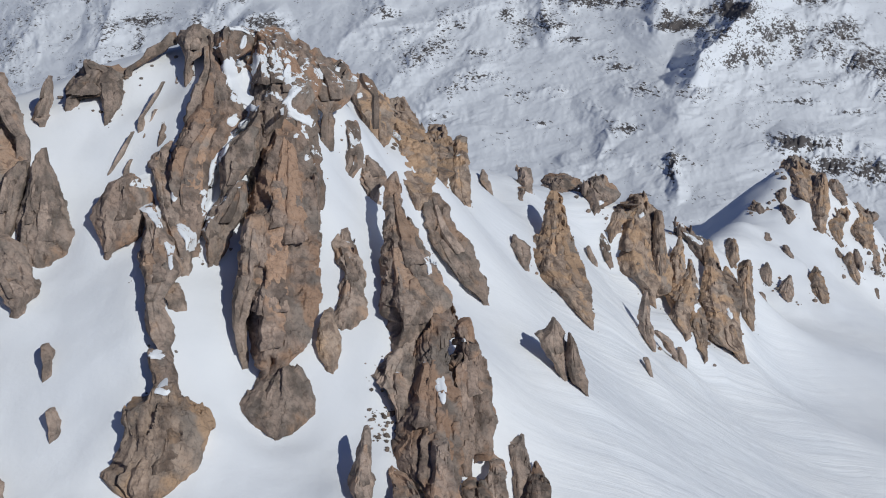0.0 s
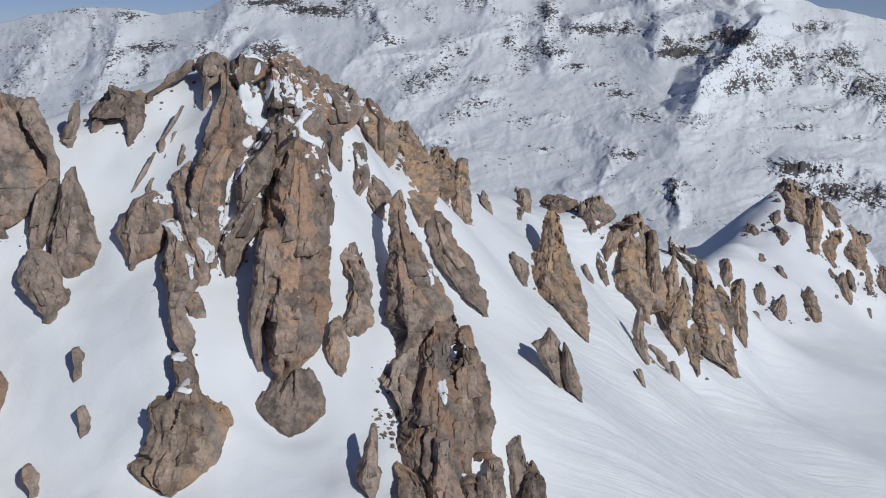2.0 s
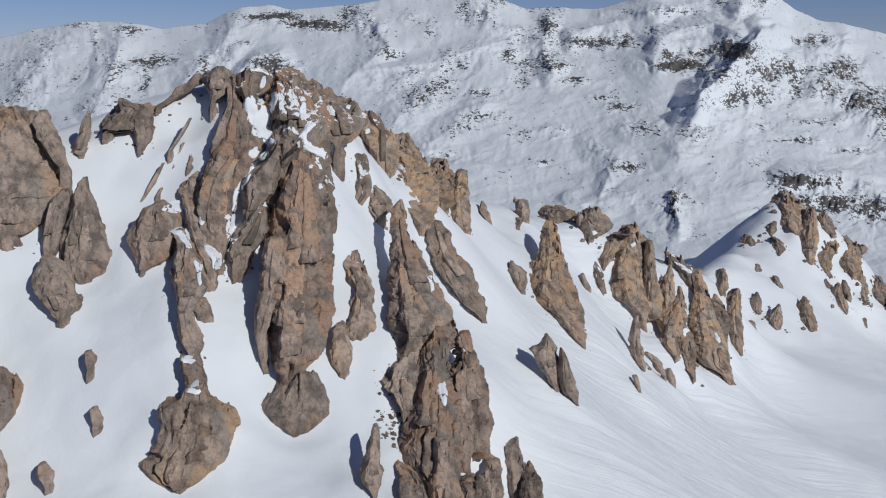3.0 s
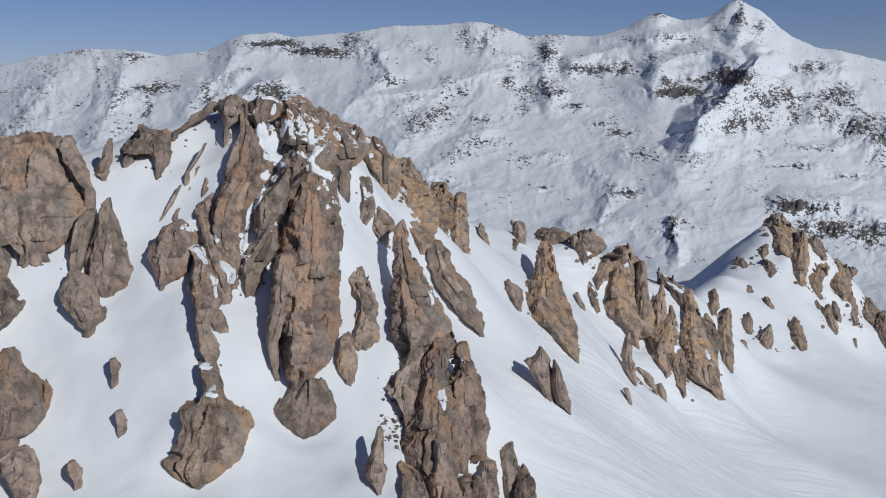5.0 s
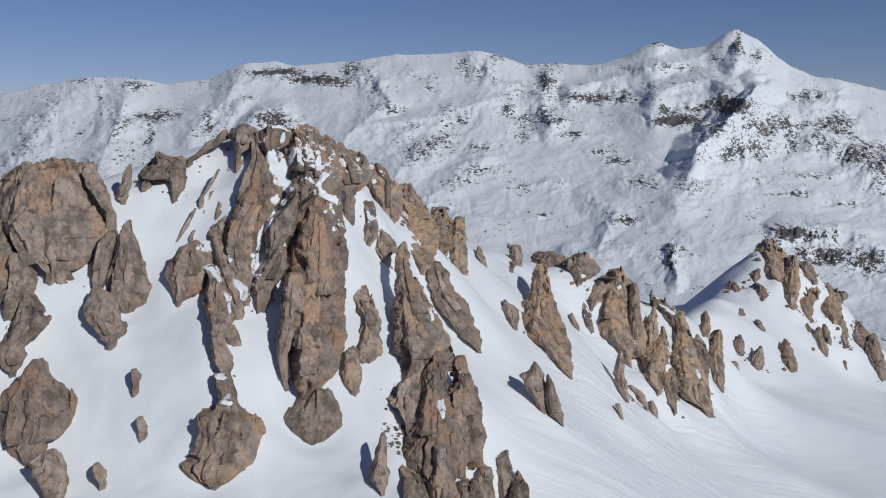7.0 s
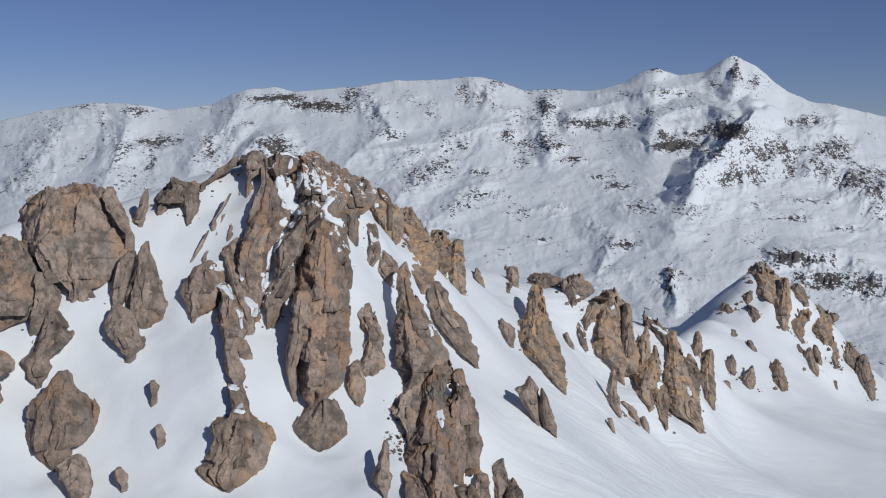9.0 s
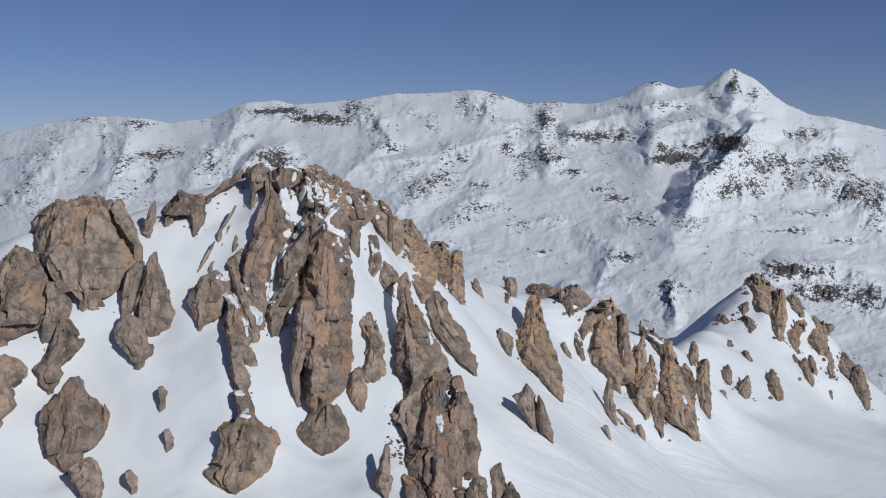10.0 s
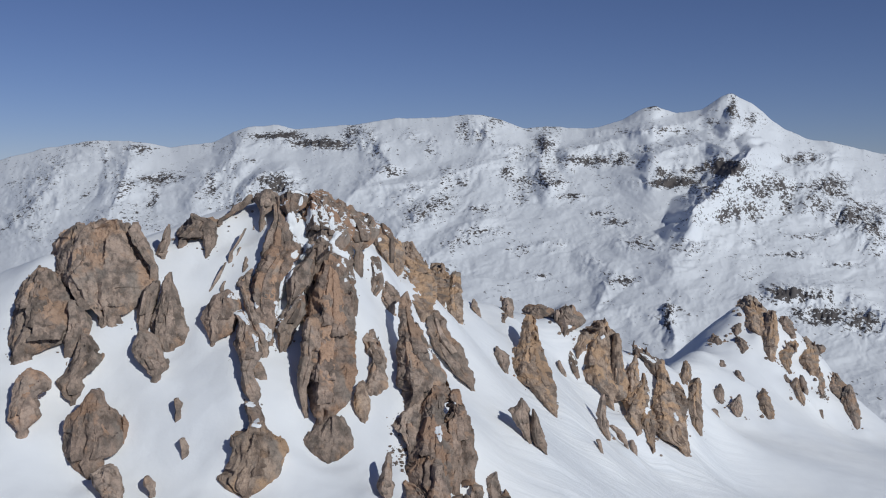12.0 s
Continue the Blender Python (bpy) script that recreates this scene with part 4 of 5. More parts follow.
def within_rock(x, y, z, but):
    """Whether a place lies inside another rock or right at its face."""
    for label, st in TABLE:
        if label != but and st[0, 2] - 1.5 < z < st[-1, 2]:
            cx, cy, w = (np.interp(z, st[:, 2], st[:, c]) for c in (0, 1, 3))
            if abs(x - cx) < w + 0.5 and -2.5 < y - cy - slant(cx) * (x - cx) < 2 * w + 4:
                return True
    return False


DRIFT = {"rock_pinnacle": 0.55, "stone": 0.45, "rock_tower": 0.25, "rock_crag": 0.75, "rock_buttress": 0.45}
total, share = np.zeros_like(LATTICE), np.full(LATTICE.shape, 0.25)
for kind, label, tone, stations in PLAN:
    st = np.array(stations)
    if kind == "stone" and st[0, 1] < 150:
        continue
    high = np.linspace(st[-1, 2], st[-1, 2] + DRIFT.get(kind, 0.85) * (st[0, 2] - st[-1, 2]), 3 + int((st[0, 2] - st[-1, 2]) / 1.5)) - (1.0 if st[0, 0] < 9 and st[0, 1] < 165 else 0.3)
    x, y, w = (np.interp(high, st[::-1, 2], st[::-1, c]) for c in (0, 1, 3))
    for e in (-1, 0, 1):
        if e == 0:
            high, x, y, w = high[:1] + (0.5 if st[0, 0] < 9 and st[0, 1] < 165 else 0.6), x[:1], y[:1], w[:1]
        px, py = x + e * (w + 0.3), y + (bulge_of(w) if e else 0) + e * slant(st[:, 0].mean()) * w
        reach = 1.2 + 0.1 * w + 0.9 * (y.mean() > 170)
        for a, b, c, r in zip(px, py, high, reach):
            i, j = int(a + 134), int(b - 26)
            if within_rock(a, b, c, label):
                continue
            if not (6 < i < LATTICE.shape[1] - 7 and 6 < j < LATTICE.shape[0] - 7):
                continue
            part = np.s_[j - 5:j + 7, i - 5:i + 7]
            near = np.exp(-((lattice_x[part] - a) ** 2 + (lattice_y[part] - b) ** 2) / r ** 2)
            lift = min(max(c - LATTICE[j, i] - (LATTICE[j, i + 1] - LATTICE[j, i]) * (a + 134 - i) - (LATTICE[j + 1, i] - LATTICE[j, i]) * (b - 26 - j), -1.3), 2.6 if st[0, 1] > 170 else 1.0)
            total[part] += near * lift
            share[part] += near
LATTICE = LATTICE + total / share
for n in range(2):
    LATTICE[1:-1, 1:-1] = sum(LATTICE[1 + b:LATTICE.shape[0] - 1 + b, 1 + a:LATTICE.shape[1] - 1 + a] for a in (-1, 0, 1) for b in (-1, 0, 1)) / 9


def slope_height(x, y):
    """The slope between the points of a lattice, by cubic weights."""
    u, v = (x + 134) / CELL, (y - 26) / CELL
    i, j = np.clip(np.floor(u).astype(int), 1, LATTICE.shape[1] - 3), np.clip(np.floor(v).astype(int), 1, LATTICE.shape[0] - 3)
    u, v = u - i, v - j

    def weights(t):
        return (-0.5 * t + t * t - 0.5 * t ** 3, 1 - 2.5 * t * t + 1.5 * t ** 3, 0.5 * t + 2 * t * t - 1.5 * t ** 3, -0.5 * t * t + 0.5 * t ** 3)

    total = 0
    for b, wv in enumerate(weights(v)):
        for a, wu in enumerate(weights(u)):
            total = total + wv * wu * LATTICE[j + b - 1, i + a - 1]
    return total


def snow_height(x, y):
    z = slope_height(np.clip(x, -130, 230), np.clip(y, 30, 430))
    p = np.stack([x.ravel(), y.ravel(), 0 * x.ravel()], 1)
    z = z + (0.16 * layered(p / 9.0, 3, 5) + 0.07 * layered(p / 1.6, 3, 9)).reshape(x.shape)
    # runnels down the open slope
    along = x * 0.8 + y * 0.6
    q = np.stack([(along / 3.2).ravel(), ((y * 0.8 - x * 0.6) / 38.0).ravel(), 0 * along.ravel()], 1)
    z = z + 0.16 * np.clip(0.2 + (x + 5) / 40, 0.2, 1) * layered(q, 3, 21).reshape(x.shape)
    # outside the slope the ground sinks to the valley
    out = np.hypot(np.maximum(np.maximum(-130 - x, x - 230), 0), np.maximum(np.maximum(30 - y, y - 430), 0))
    sink = 1 - np.exp(-out / 260.0)
    return z * (1 - sink) + sink * (-230.0)


def axis(stops):
    return np.concatenate([np.arange(a, b, s) for a, b, s in stops])


xs = axis([(-900, -200, 35), (-200, -90, 5), (-90, 50, 0.6), (50, 190, 0.9), (190, 300, 5), (300, 1100, 40)])
ys = axis([(-800, 60, 30), (60, 95, 2.5), (95, 170, 0.55), (170, 400, 1.0), (400, 520, 5), (520, 1300, 40)])
gy, gx = np.meshgrid(ys, xs, indexing="ij")
verts = np.stack([gx, gy, snow_height(gx, gy)], -1).reshape(-1, 3)
tagged(new("ground", mesh_from("ground", verts, grid_faces(len(ys), len(xs)), SNOW)), "steep wind-packed white snow slope below a rocky ridge", "snow slope", kind="structure")

# ---- the far range ----
# side: x over y; fall: drop over y, both seen from the first eye
SKYLINE = [(-0.4848, 0.0019), (-0.4194, -0.0192), (-0.3867, -0.0284), (-0.3382, -0.0367), (-0.3008, -0.0367), (-0.2584, -0.0298), (-0.2209, -0.0351), (-0.1939, -0.0472), (-0.1618, -0.0524), (-0.1406, -0.0472), (-0.0873, -0.0514), (-0.0447, -0.0576), (-0.0128, -0.0576), (0.0351, -0.0608), (0.0617, -0.0545), (0.0778, -0.0472), (0.099, -0.0493), (0.147, -0.0482), (0.1734, -0.0566), (0.1944, -0.0675), (0.2023, -0.0701), (0.2237, -0.0628), (0.2476, -0.0649), (0.2657, -0.0764), (0.2767, -0.0816), (0.3005, -0.0691), (0.3281, -0.0466), (0.3552, -0.0367), (0.3767, -0.0335), (0.4189, -0.0246), (0.4903, -0.0114)]
SPURS = []


def spur(high, wide, points):
    """A ridge that stands out of the range along a line."""
    SPURS.append((high, wide, points))


spur(0.0060, 0.0184, [(0.2767, -0.0816), (0.281, -0.0534), (0.2703, -0.0272)])
spur(0.0076, 0.0162, [(0.2736, -0.0795), (0.2426, -0.0534), (0.1845, -0.0388), (0.1208, -0.0209)])
spur(0.0049, 0.0162, [(0.2789, -0.0795), (0.3284, -0.0403), (0.3671, -0.014)])
spur(0.0110, 0.0230, [(0.2050, -0.0160), (0.2224, -0.0230), (0.2542, -0.0283), (0.2814, -0.0166)])
spur(0.0260, 0.0300, [(0.2980, -0.0120), (0.2760, 0.0170), (0.2420, 0.0480)])
spur(0.0065, 0.0271, [(0.325, 0.0019), (0.2935, 0.0179), (0.273, 0.0447), (0.2256, 0.0825)])
spur(0.0065, 0.0244, [(0.3515, -0.0034), (0.3861, 0.042), (0.4244, 0.0689)])
spur(0.0049, 0.0189, [(0.3768, -0.0325), (0.3731, -0.0008), (0.3531, 0.0286)])
spur(0.0070, 0.0160, [(0.1000, -0.0350), (0.0930, -0.0050), (0.1030, 0.0125)])
spur(0.0060, 0.0184, [(0.062, -0.0166), (-0.0129, 0.0056), (-0.0773, 0.0125)])
spur(0.0081, 0.0249, [(-0.2998, -0.0356), (-0.305, -0.0008), (-0.3259, 0.0447)])
spur(0.0070, 0.0249, [(-0.1886, -0.044), (-0.2056, -0.0114), (-0.2442, 0.0232)])
spur(0.0070, 0.0141, [(-0.1522, -0.0029), (-0.171, -0.0008), (-0.1901, 0.0125)])
spur(0.0049, 0.0271, [(-0.3382, -0.0356), (-0.3721, -0.0008), (-0.4009, 0.0366)])
spur(0.0060, 0.0217, [(-0.0767, -0.0472), (-0.0503, -0.0087), (-0.0936, 0.0232)])
spur(0.0054, 0.0217, [(0.0298, -0.0587), (0.0513, -0.0272), (0.0941, -0.0166)])
spur(0.0043, 0.0162, [(0.1388, 0.0798), (0.1673, 0.0917), (0.1507, 0.129)])
spur(0.0076, 0.0119, [(0.219, 0.1317), (0.228, 0.1594)])
spur(0.0087, 0.0217, [(0.3299, 0.1098), (0.3791, 0.1125), (0.4352, 0.14)])
spur(0.0049, 0.0217, [(0.041, 0.043), (-0.013, 0.0798)])
spur(0.0049, 0.0217, [(-0.0129, 0.0312), (-0.0454, 0.0581)])
spur(0.0065, 0.0162, [(0.2023, -0.0691), (0.1735, -0.0508), (0.1471, -0.043)])
spur(0.0043, 0.0217, [(0.1181, 0.14), (0.1834, 0.129), (0.2274, 0.14)])
OUTCROPS = []


def outcrop(side, fall, wide, tall, strength):
    """Bare rock that breaks through the snow of the range."""
    OUTCROPS.append((side, fall, wide, tall, strength))


outcrop(-0.1530, -0.0406, 0.0242, 0.0032, 1.50)
outcrop(-0.1153, -0.0326, 0.0323, 0.0038, 1.60)
outcrop(-0.0883, -0.0433, 0.0081, 0.0075, 1.00)
outcrop(-0.0669, -0.0272, 0.0043, 0.0134, 0.70)
outcrop(-0.0508, -0.0056, 0.0108, 0.0043, 0.80)
outcrop(-0.3407, -0.0327, 0.0108, 0.0027, 0.90)
outcrop(-0.3248, -0.0203, 0.0038, 0.0108, 0.70)
outcrop(-0.2933, -0.0289, 0.0135, 0.0032, 0.90)
outcrop(-0.2734, 0.0012, 0.0173, 0.0038, 1.20)
outcrop(-0.3075, 0.0050, 0.0119, 0.0173, 0.60)
outcrop(-0.2807, 0.0158, 0.0054, 0.0108, 0.90)
outcrop(-0.2972, 0.0293, 0.0162, 0.0152, 0.55)
outcrop(-0.3272, 0.0401, 0.0163, 0.0098, 0.40)
outcrop(-0.3805, 0.0050, 0.0297, 0.0243, 0.42)
outcrop(-0.4032, 0.0455, 0.0217, 0.0163, 0.40)
outcrop(-0.2076, 0.0078, 0.0195, 0.0119, 0.50)
outcrop(-0.2248, 0.0067, 0.0065, 0.0108, 0.90)
outcrop(-0.1861, 0.0186, 0.0270, 0.0065, 0.80)
outcrop(-0.1578, 0.0051, 0.0162, 0.0065, 1.60)
outcrop(-0.2079, 0.0304, 0.0152, 0.0076, 0.90)
outcrop(-0.1845, -0.0165, 0.0054, 0.0027, 0.90)
outcrop(-0.2178, -0.0299, 0.0162, 0.0043, 0.45)
outcrop(-0.0291, -0.0406, 0.0108, 0.0064, 0.60)
outcrop(-0.0129, -0.0287, 0.0065, 0.0081, 0.70)
outcrop(0.0205, -0.0486, 0.0081, 0.0107, 0.90)
outcrop(0.0517, -0.0539, 0.0161, 0.0054, 0.70)
outcrop(0.0356, -0.0448, 0.0097, 0.0064, 0.60)
outcrop(0.0894, -0.0480, 0.0215, 0.0027, 0.80)
outcrop(0.0976, -0.0324, 0.0108, 0.0097, 0.95)
outcrop(0.0787, -0.0217, 0.0151, 0.0059, 0.70)
outcrop(0.0626, -0.0056, 0.0065, 0.0038, 1.20)
outcrop(0.0870, 0.0014, 0.0173, 0.0097, 0.95)
outcrop(0.0762, 0.0187, 0.0119, 0.0097, 0.60)
outcrop(0.1086, 0.0052, 0.0119, 0.0027, 1.10)
outcrop(0.1193, -0.0082, 0.0065, 0.0032, 0.80)
outcrop(0.1249, 0.0187, 0.0135, 0.0022, 1.10)
outcrop(-0.0238, 0.0295, 0.0244, 0.0119, 0.68)
outcrop(0.0032, 0.0160, 0.0076, 0.0130, 0.75)
outcrop(0.0357, 0.0295, 0.0206, 0.0027, 0.80)
outcrop(-0.0292, 0.0105, 0.0081, 0.0043, 0.90)
outcrop(0.0194, 0.0052, 0.0054, 0.0043, 0.80)
outcrop(0.0439, 0.0512, 0.0173, 0.0038, 0.95)
outcrop(0.0086, 0.0620, 0.0217, 0.0033, 0.40)
outcrop(0.1063, 0.0648, 0.0136, 0.0044, 0.80)
outcrop(0.0792, 0.0686, 0.0081, 0.0044, 0.60)
outcrop(0.0956, 0.0947, 0.0109, 0.0027, 0.60)
outcrop(0.0032, 0.0892, 0.0217, 0.0044, 0.60)
outcrop(0.1435, -0.0163, 0.0324, 0.0038, 1.30)
outcrop(0.1677, -0.0217, 0.0135, 0.0059, 1.10)
outcrop(0.1919, -0.0286, 0.0081, 0.0032, 1.00)
outcrop(0.2159, -0.0447, 0.0205, 0.0032, 0.85)
outcrop(0.2774, -0.0698, 0.0038, 0.0139, 1.20)
outcrop(0.2810, -0.0500, 0.0075, 0.0075, 0.60)
outcrop(0.2965, -0.0564, 0.0054, 0.0075, 0.80)
outcrop(0.3217, -0.0618, 0.0129, 0.0048, 0.70)
outcrop(0.2589, -0.0511, 0.0070, 0.0070, 0.60)
outcrop(0.2022, -0.0682, 0.0075, 0.0027, 1.10)
outcrop(0.2247, 0.0037, 0.0243, 0.0043, 1.71)
outcrop(0.2462, -0.0071, 0.0216, 0.0043, 1.10)
outcrop(0.2731, -0.0082, 0.0162, 0.0065, 2.07)
outcrop(0.2138, -0.0055, 0.0081, 0.0048, 1.34)
outcrop(0.2584, 0.0107, 0.0216, 0.0097, 0.79)
outcrop(0.3005, 0.0091, 0.0297, 0.0086, 0.95)
outcrop(0.3431, -0.0189, 0.0151, 0.0038, 1.10)
outcrop(0.3329, 0.0080, 0.0270, 0.0022, 0.98)
outcrop(0.3761, 0.0091, 0.0151, 0.0097, 1.22)
outcrop(0.3657, 0.0253, 0.0243, 0.0087, 0.85)
outcrop(0.3985, 0.0362, 0.0244, 0.0087, 1.28)
outcrop(0.3332, 0.0242, 0.0065, 0.0097, 1.59)
outcrop(0.2955, 0.0307, 0.0298, 0.0108, 0.79)
outcrop(0.2631, 0.0361, 0.0152, 0.0087, 0.79)
outcrop(0.4182, 0.0459, 0.0108, 0.0152, 1.22)
outcrop(0.3557, 0.0568, 0.0217, 0.0033, 0.67)
outcrop(0.1712, 0.0431, 0.0141, 0.0033, 1.10)
outcrop(0.1494, 0.0350, 0.0135, 0.0027, 0.70)
outcrop(0.1876, 0.0621, 0.0152, 0.0071, 0.80)
outcrop(0.1745, 0.1002, 0.0120, 0.0038, 1.30)
outcrop(0.3015, 0.0622, 0.0108, 0.0043, 0.85)
outcrop(0.3343, 0.0741, 0.0217, 0.0022, 0.98)
outcrop(0.3889, 0.0840, 0.0136, 0.0022, 1.34)
outcrop(0.3407, 0.1167, 0.0245, 0.0055, 1.60)
outcrop(0.3793, 0.1332, 0.0316, 0.0077, 1.40)
outcrop(0.3243, 0.1113, 0.0109, 0.0049, 1.30)
outcrop(0.4122, 0.1414, 0.0164, 0.0099, 1.30)
outcrop(0.3898, 0.1195, 0.0218, 0.0044, 0.60)
outcrop(0.2212, 0.1342, 0.0055, 0.0110, 1.20)
outcrop(0.2049, 0.1375, 0.0196, 0.0027, 0.60)
outcrop(0.2473, 0.0621, 0.0163, 0.0065, 0.49)
FAR, NIGH, LOW = 3100.0, 900.0, 0.34


def range_mesh():
    sides = np.concatenate([np.linspace(-1.6, -0.52, 40, endpoint=False), np.linspace(-0.52, 0.52, 1000), np.linspace(0.54, 1.6, 40)])
    steps = np.concatenate([np.linspace(0, 0.25, 60, endpoint=False), np.linspace(0.25, 1.0, 430), 1 + np.linspace(0.02, 0.25, 12)])
    s, k = np.meshgrid(steps, sides, indexing="ij")
    line = np.array(SKYLINE)
    top = np.mean([np.interp(k + o, line[:, 0], line[:, 1]) for o in (-0.003, -0.0015, 0, 0.0015, 0.003)], axis=0)
    jag = np.stack([k.ravel() * 60, 0 * k.ravel(), 0 * k.ravel()], 1)
    ragged = 0.0007 * layered(jag, 4, 19, 0.6).reshape(k.shape)
    up = np.minimum(s, 1.0)
    y = NIGH * (FAR / NIGH) ** s
    y = np.minimum(y, 4600 / np.sqrt(1 + np.minimum(np.abs(k), 0.6) ** 2))
    y = np.where(np.abs(k) > 0.55, y / (1 + (np.abs(k) - 0.55)), y)
    wide = np.mean([np.interp(k + o, line[:, 0], line[:, 1]) for o in np.linspace(-0.09, 0.09, 25)], axis=0)
    crown = np.clip((up - 0.55) / 0.45, 0, 1) ** 2
    fall = LOW + (wide + (top - wide) * crown - LOW) * up - ragged * np.clip((up - 0.97) / 0.03, 0, 1)
    p = np.stack([(k * 1.0).ravel() * 14, fall.ravel() * 18, s.ravel() * 3], 1)
    p = p + 0.12 * np.stack([layered(p * 1.3, 3, 61), layered(p * 1.3, 3, 71), 0 * p[:, 0]], 1)
    fade = np.clip((1 - s) * 9, 0.12, 1) * np.clip(s * 5, 0.2, 1)
    swell = creased(p * np.array((1.1, 1.7, 1.2)), 6, 31, 0.56).reshape(s.shape) - 0.62
    fine = layered(p * 4.0, 5, 41, 0.6).reshape(s.shape)
    crag = creased(p * np.array((4.0, 2.6, 4.0)), 4, 45, 0.6).reshape(s.shape) - 0.6
    roll = layered(p * np.array((0.7, 1.5, 1.0)), 3, 37, 0.45).reshape(s.shape)
    # wind-combed rolls that climb gently to one side
    lean = np.stack([(9 * (k - 1.1 * fall)).ravel(), (62 * (fall + 0.28 * k)).ravel(), 0 * k.ravel()], 1)
    streaky = np.clip((fall + 0.03) * 12, 0.15, 1) * (creased(lean + 0.25 * p, 4, 91, 0.55).reshape(s.shape) - 0.62)
    fall = fall - fade * (0.0035 * roll + 0.0038 * swell + 0.0005 * fine + 0.0019 * streaky)
    bulge, crest = np.zeros_like(fall), np.zeros_like(fall)
    for high, wide, points in SPURS:
        d = np.full(s.shape, 9.0)
        for (a, b), (c, e) in zip(points, points[1:]):
            t = np.clip(((k - a) * (c - a) + (fall - b) * (e - b)) / ((c - a) ** 2 + (e - b) ** 2), 0, 1)
            d = np.minimum(d, np.hypot(k - a - t * (c - a), fall - b - t * (e - b)))
        wobble = 1 + 0.35 * smooth_noise(p * 5, 55).reshape(s.shape)
        bulge = np.maximum(bulge, 0.62 * high * np.clip(1 - d / (wide * wobble), 0, 1) ** 1.15)
        crest = np.maximum(crest, np.clip(1 - d / (0.8 * wide * wobble), 0, 1))
    fall = fall - bulge * np.clip((1 - s) * 14, 0.0, 1)
    bare = np.zeros_like(fall)
    for a, b, wide, tall, strength in OUTCROPS:
        bare = np.maximum(bare, strength * np.exp(-(((k - a) / (1.35 * wide)) ** 2 + ((fall - b) / (1.35 * tall)) ** 2)))
    rugged = np.clip(0.7 * bare + 0.3 * crest, 0, 1)
    fall = fall - np.clip((1 - s) * 30, 0.15, 1) * rugged * (0.0095 * crag + 0.0036 * fine)
    fall = np.where(s > 1, top - ragged + (s - 1) * 0.9, fall)
    # spurs stand out towards the valley
    y = y * (1 - 2.6 * bulge)
    z = 100.0 - fall * y
    # steep flanks shed their snow
    gz, gs = np.gradient(z, axis=1) / np.gradient(k * y, axis=1), np.gradient(z, axis=0) / np.maximum(np.gradient(y, axis=0), 1e-3)
    steep = np.clip(np.abs(gz) - 0.45, 0, 1.2)
    bare = 0.6 * bare + 0.1 * steep + 0.06 * crest + 0.14 * (crag > 0.2) * rugged - 0.01
    me = mesh_from("mountain_range", np.stack([k * y, y, z], -1).reshape(-1, 3), grid_faces(*s.shape), RANGE)
    me.attributes.new("bare", "FLOAT", "POINT").data.foreach_set("value", bare.ravel().astype(np.float32))
    return me


tagged(new("backdrop_mountain_range", range_mesh()), "snow-covered far mountain range with dark rock outcrops under blue sky", "mountain range", kind="structure")

# ---- rocks ----
GROUPS = {"rock_pinnacle": "rock pinnacles on the ridge", "boulder": "boulders on the snow face", "stone": "loose stones in the snow",
          "rock_crag": "crags on the crest", "rock_rib": "rock ribs in the snow face", "rock_outcrop": "large rock outcrops of the ridge",
          "rock_tower": "rock towers below the summit", "rock_buttress": "rock buttresses below the summit"}


# dark hollows and small caves in the rock faces: place, radius, depth
HOLLOWS = [(-16.6, 118.6, 67.3, 0.75, 1.5), (-5.2, 128.2, 68.9, 1.0, 2.0), (1.6, 128.0, 66.1, 0.8, 2.0), (-1.5, 109.0, 60.3, 0.6, 1.4), (3.7, 121.4, 56.0, 0.7, 1.6), (-11.4, 133.5, 73.0, 0.7, 1.4), (-19.0, 133.5, 80.3, 0.9, 1.8), (-18.3, 125.5, 74.5, 0.7, 1.5), (41.8, 213.5, 48.2, 1.4, 3.0), (37.9, 226.0, 64.0, 1.5, 3.0)]


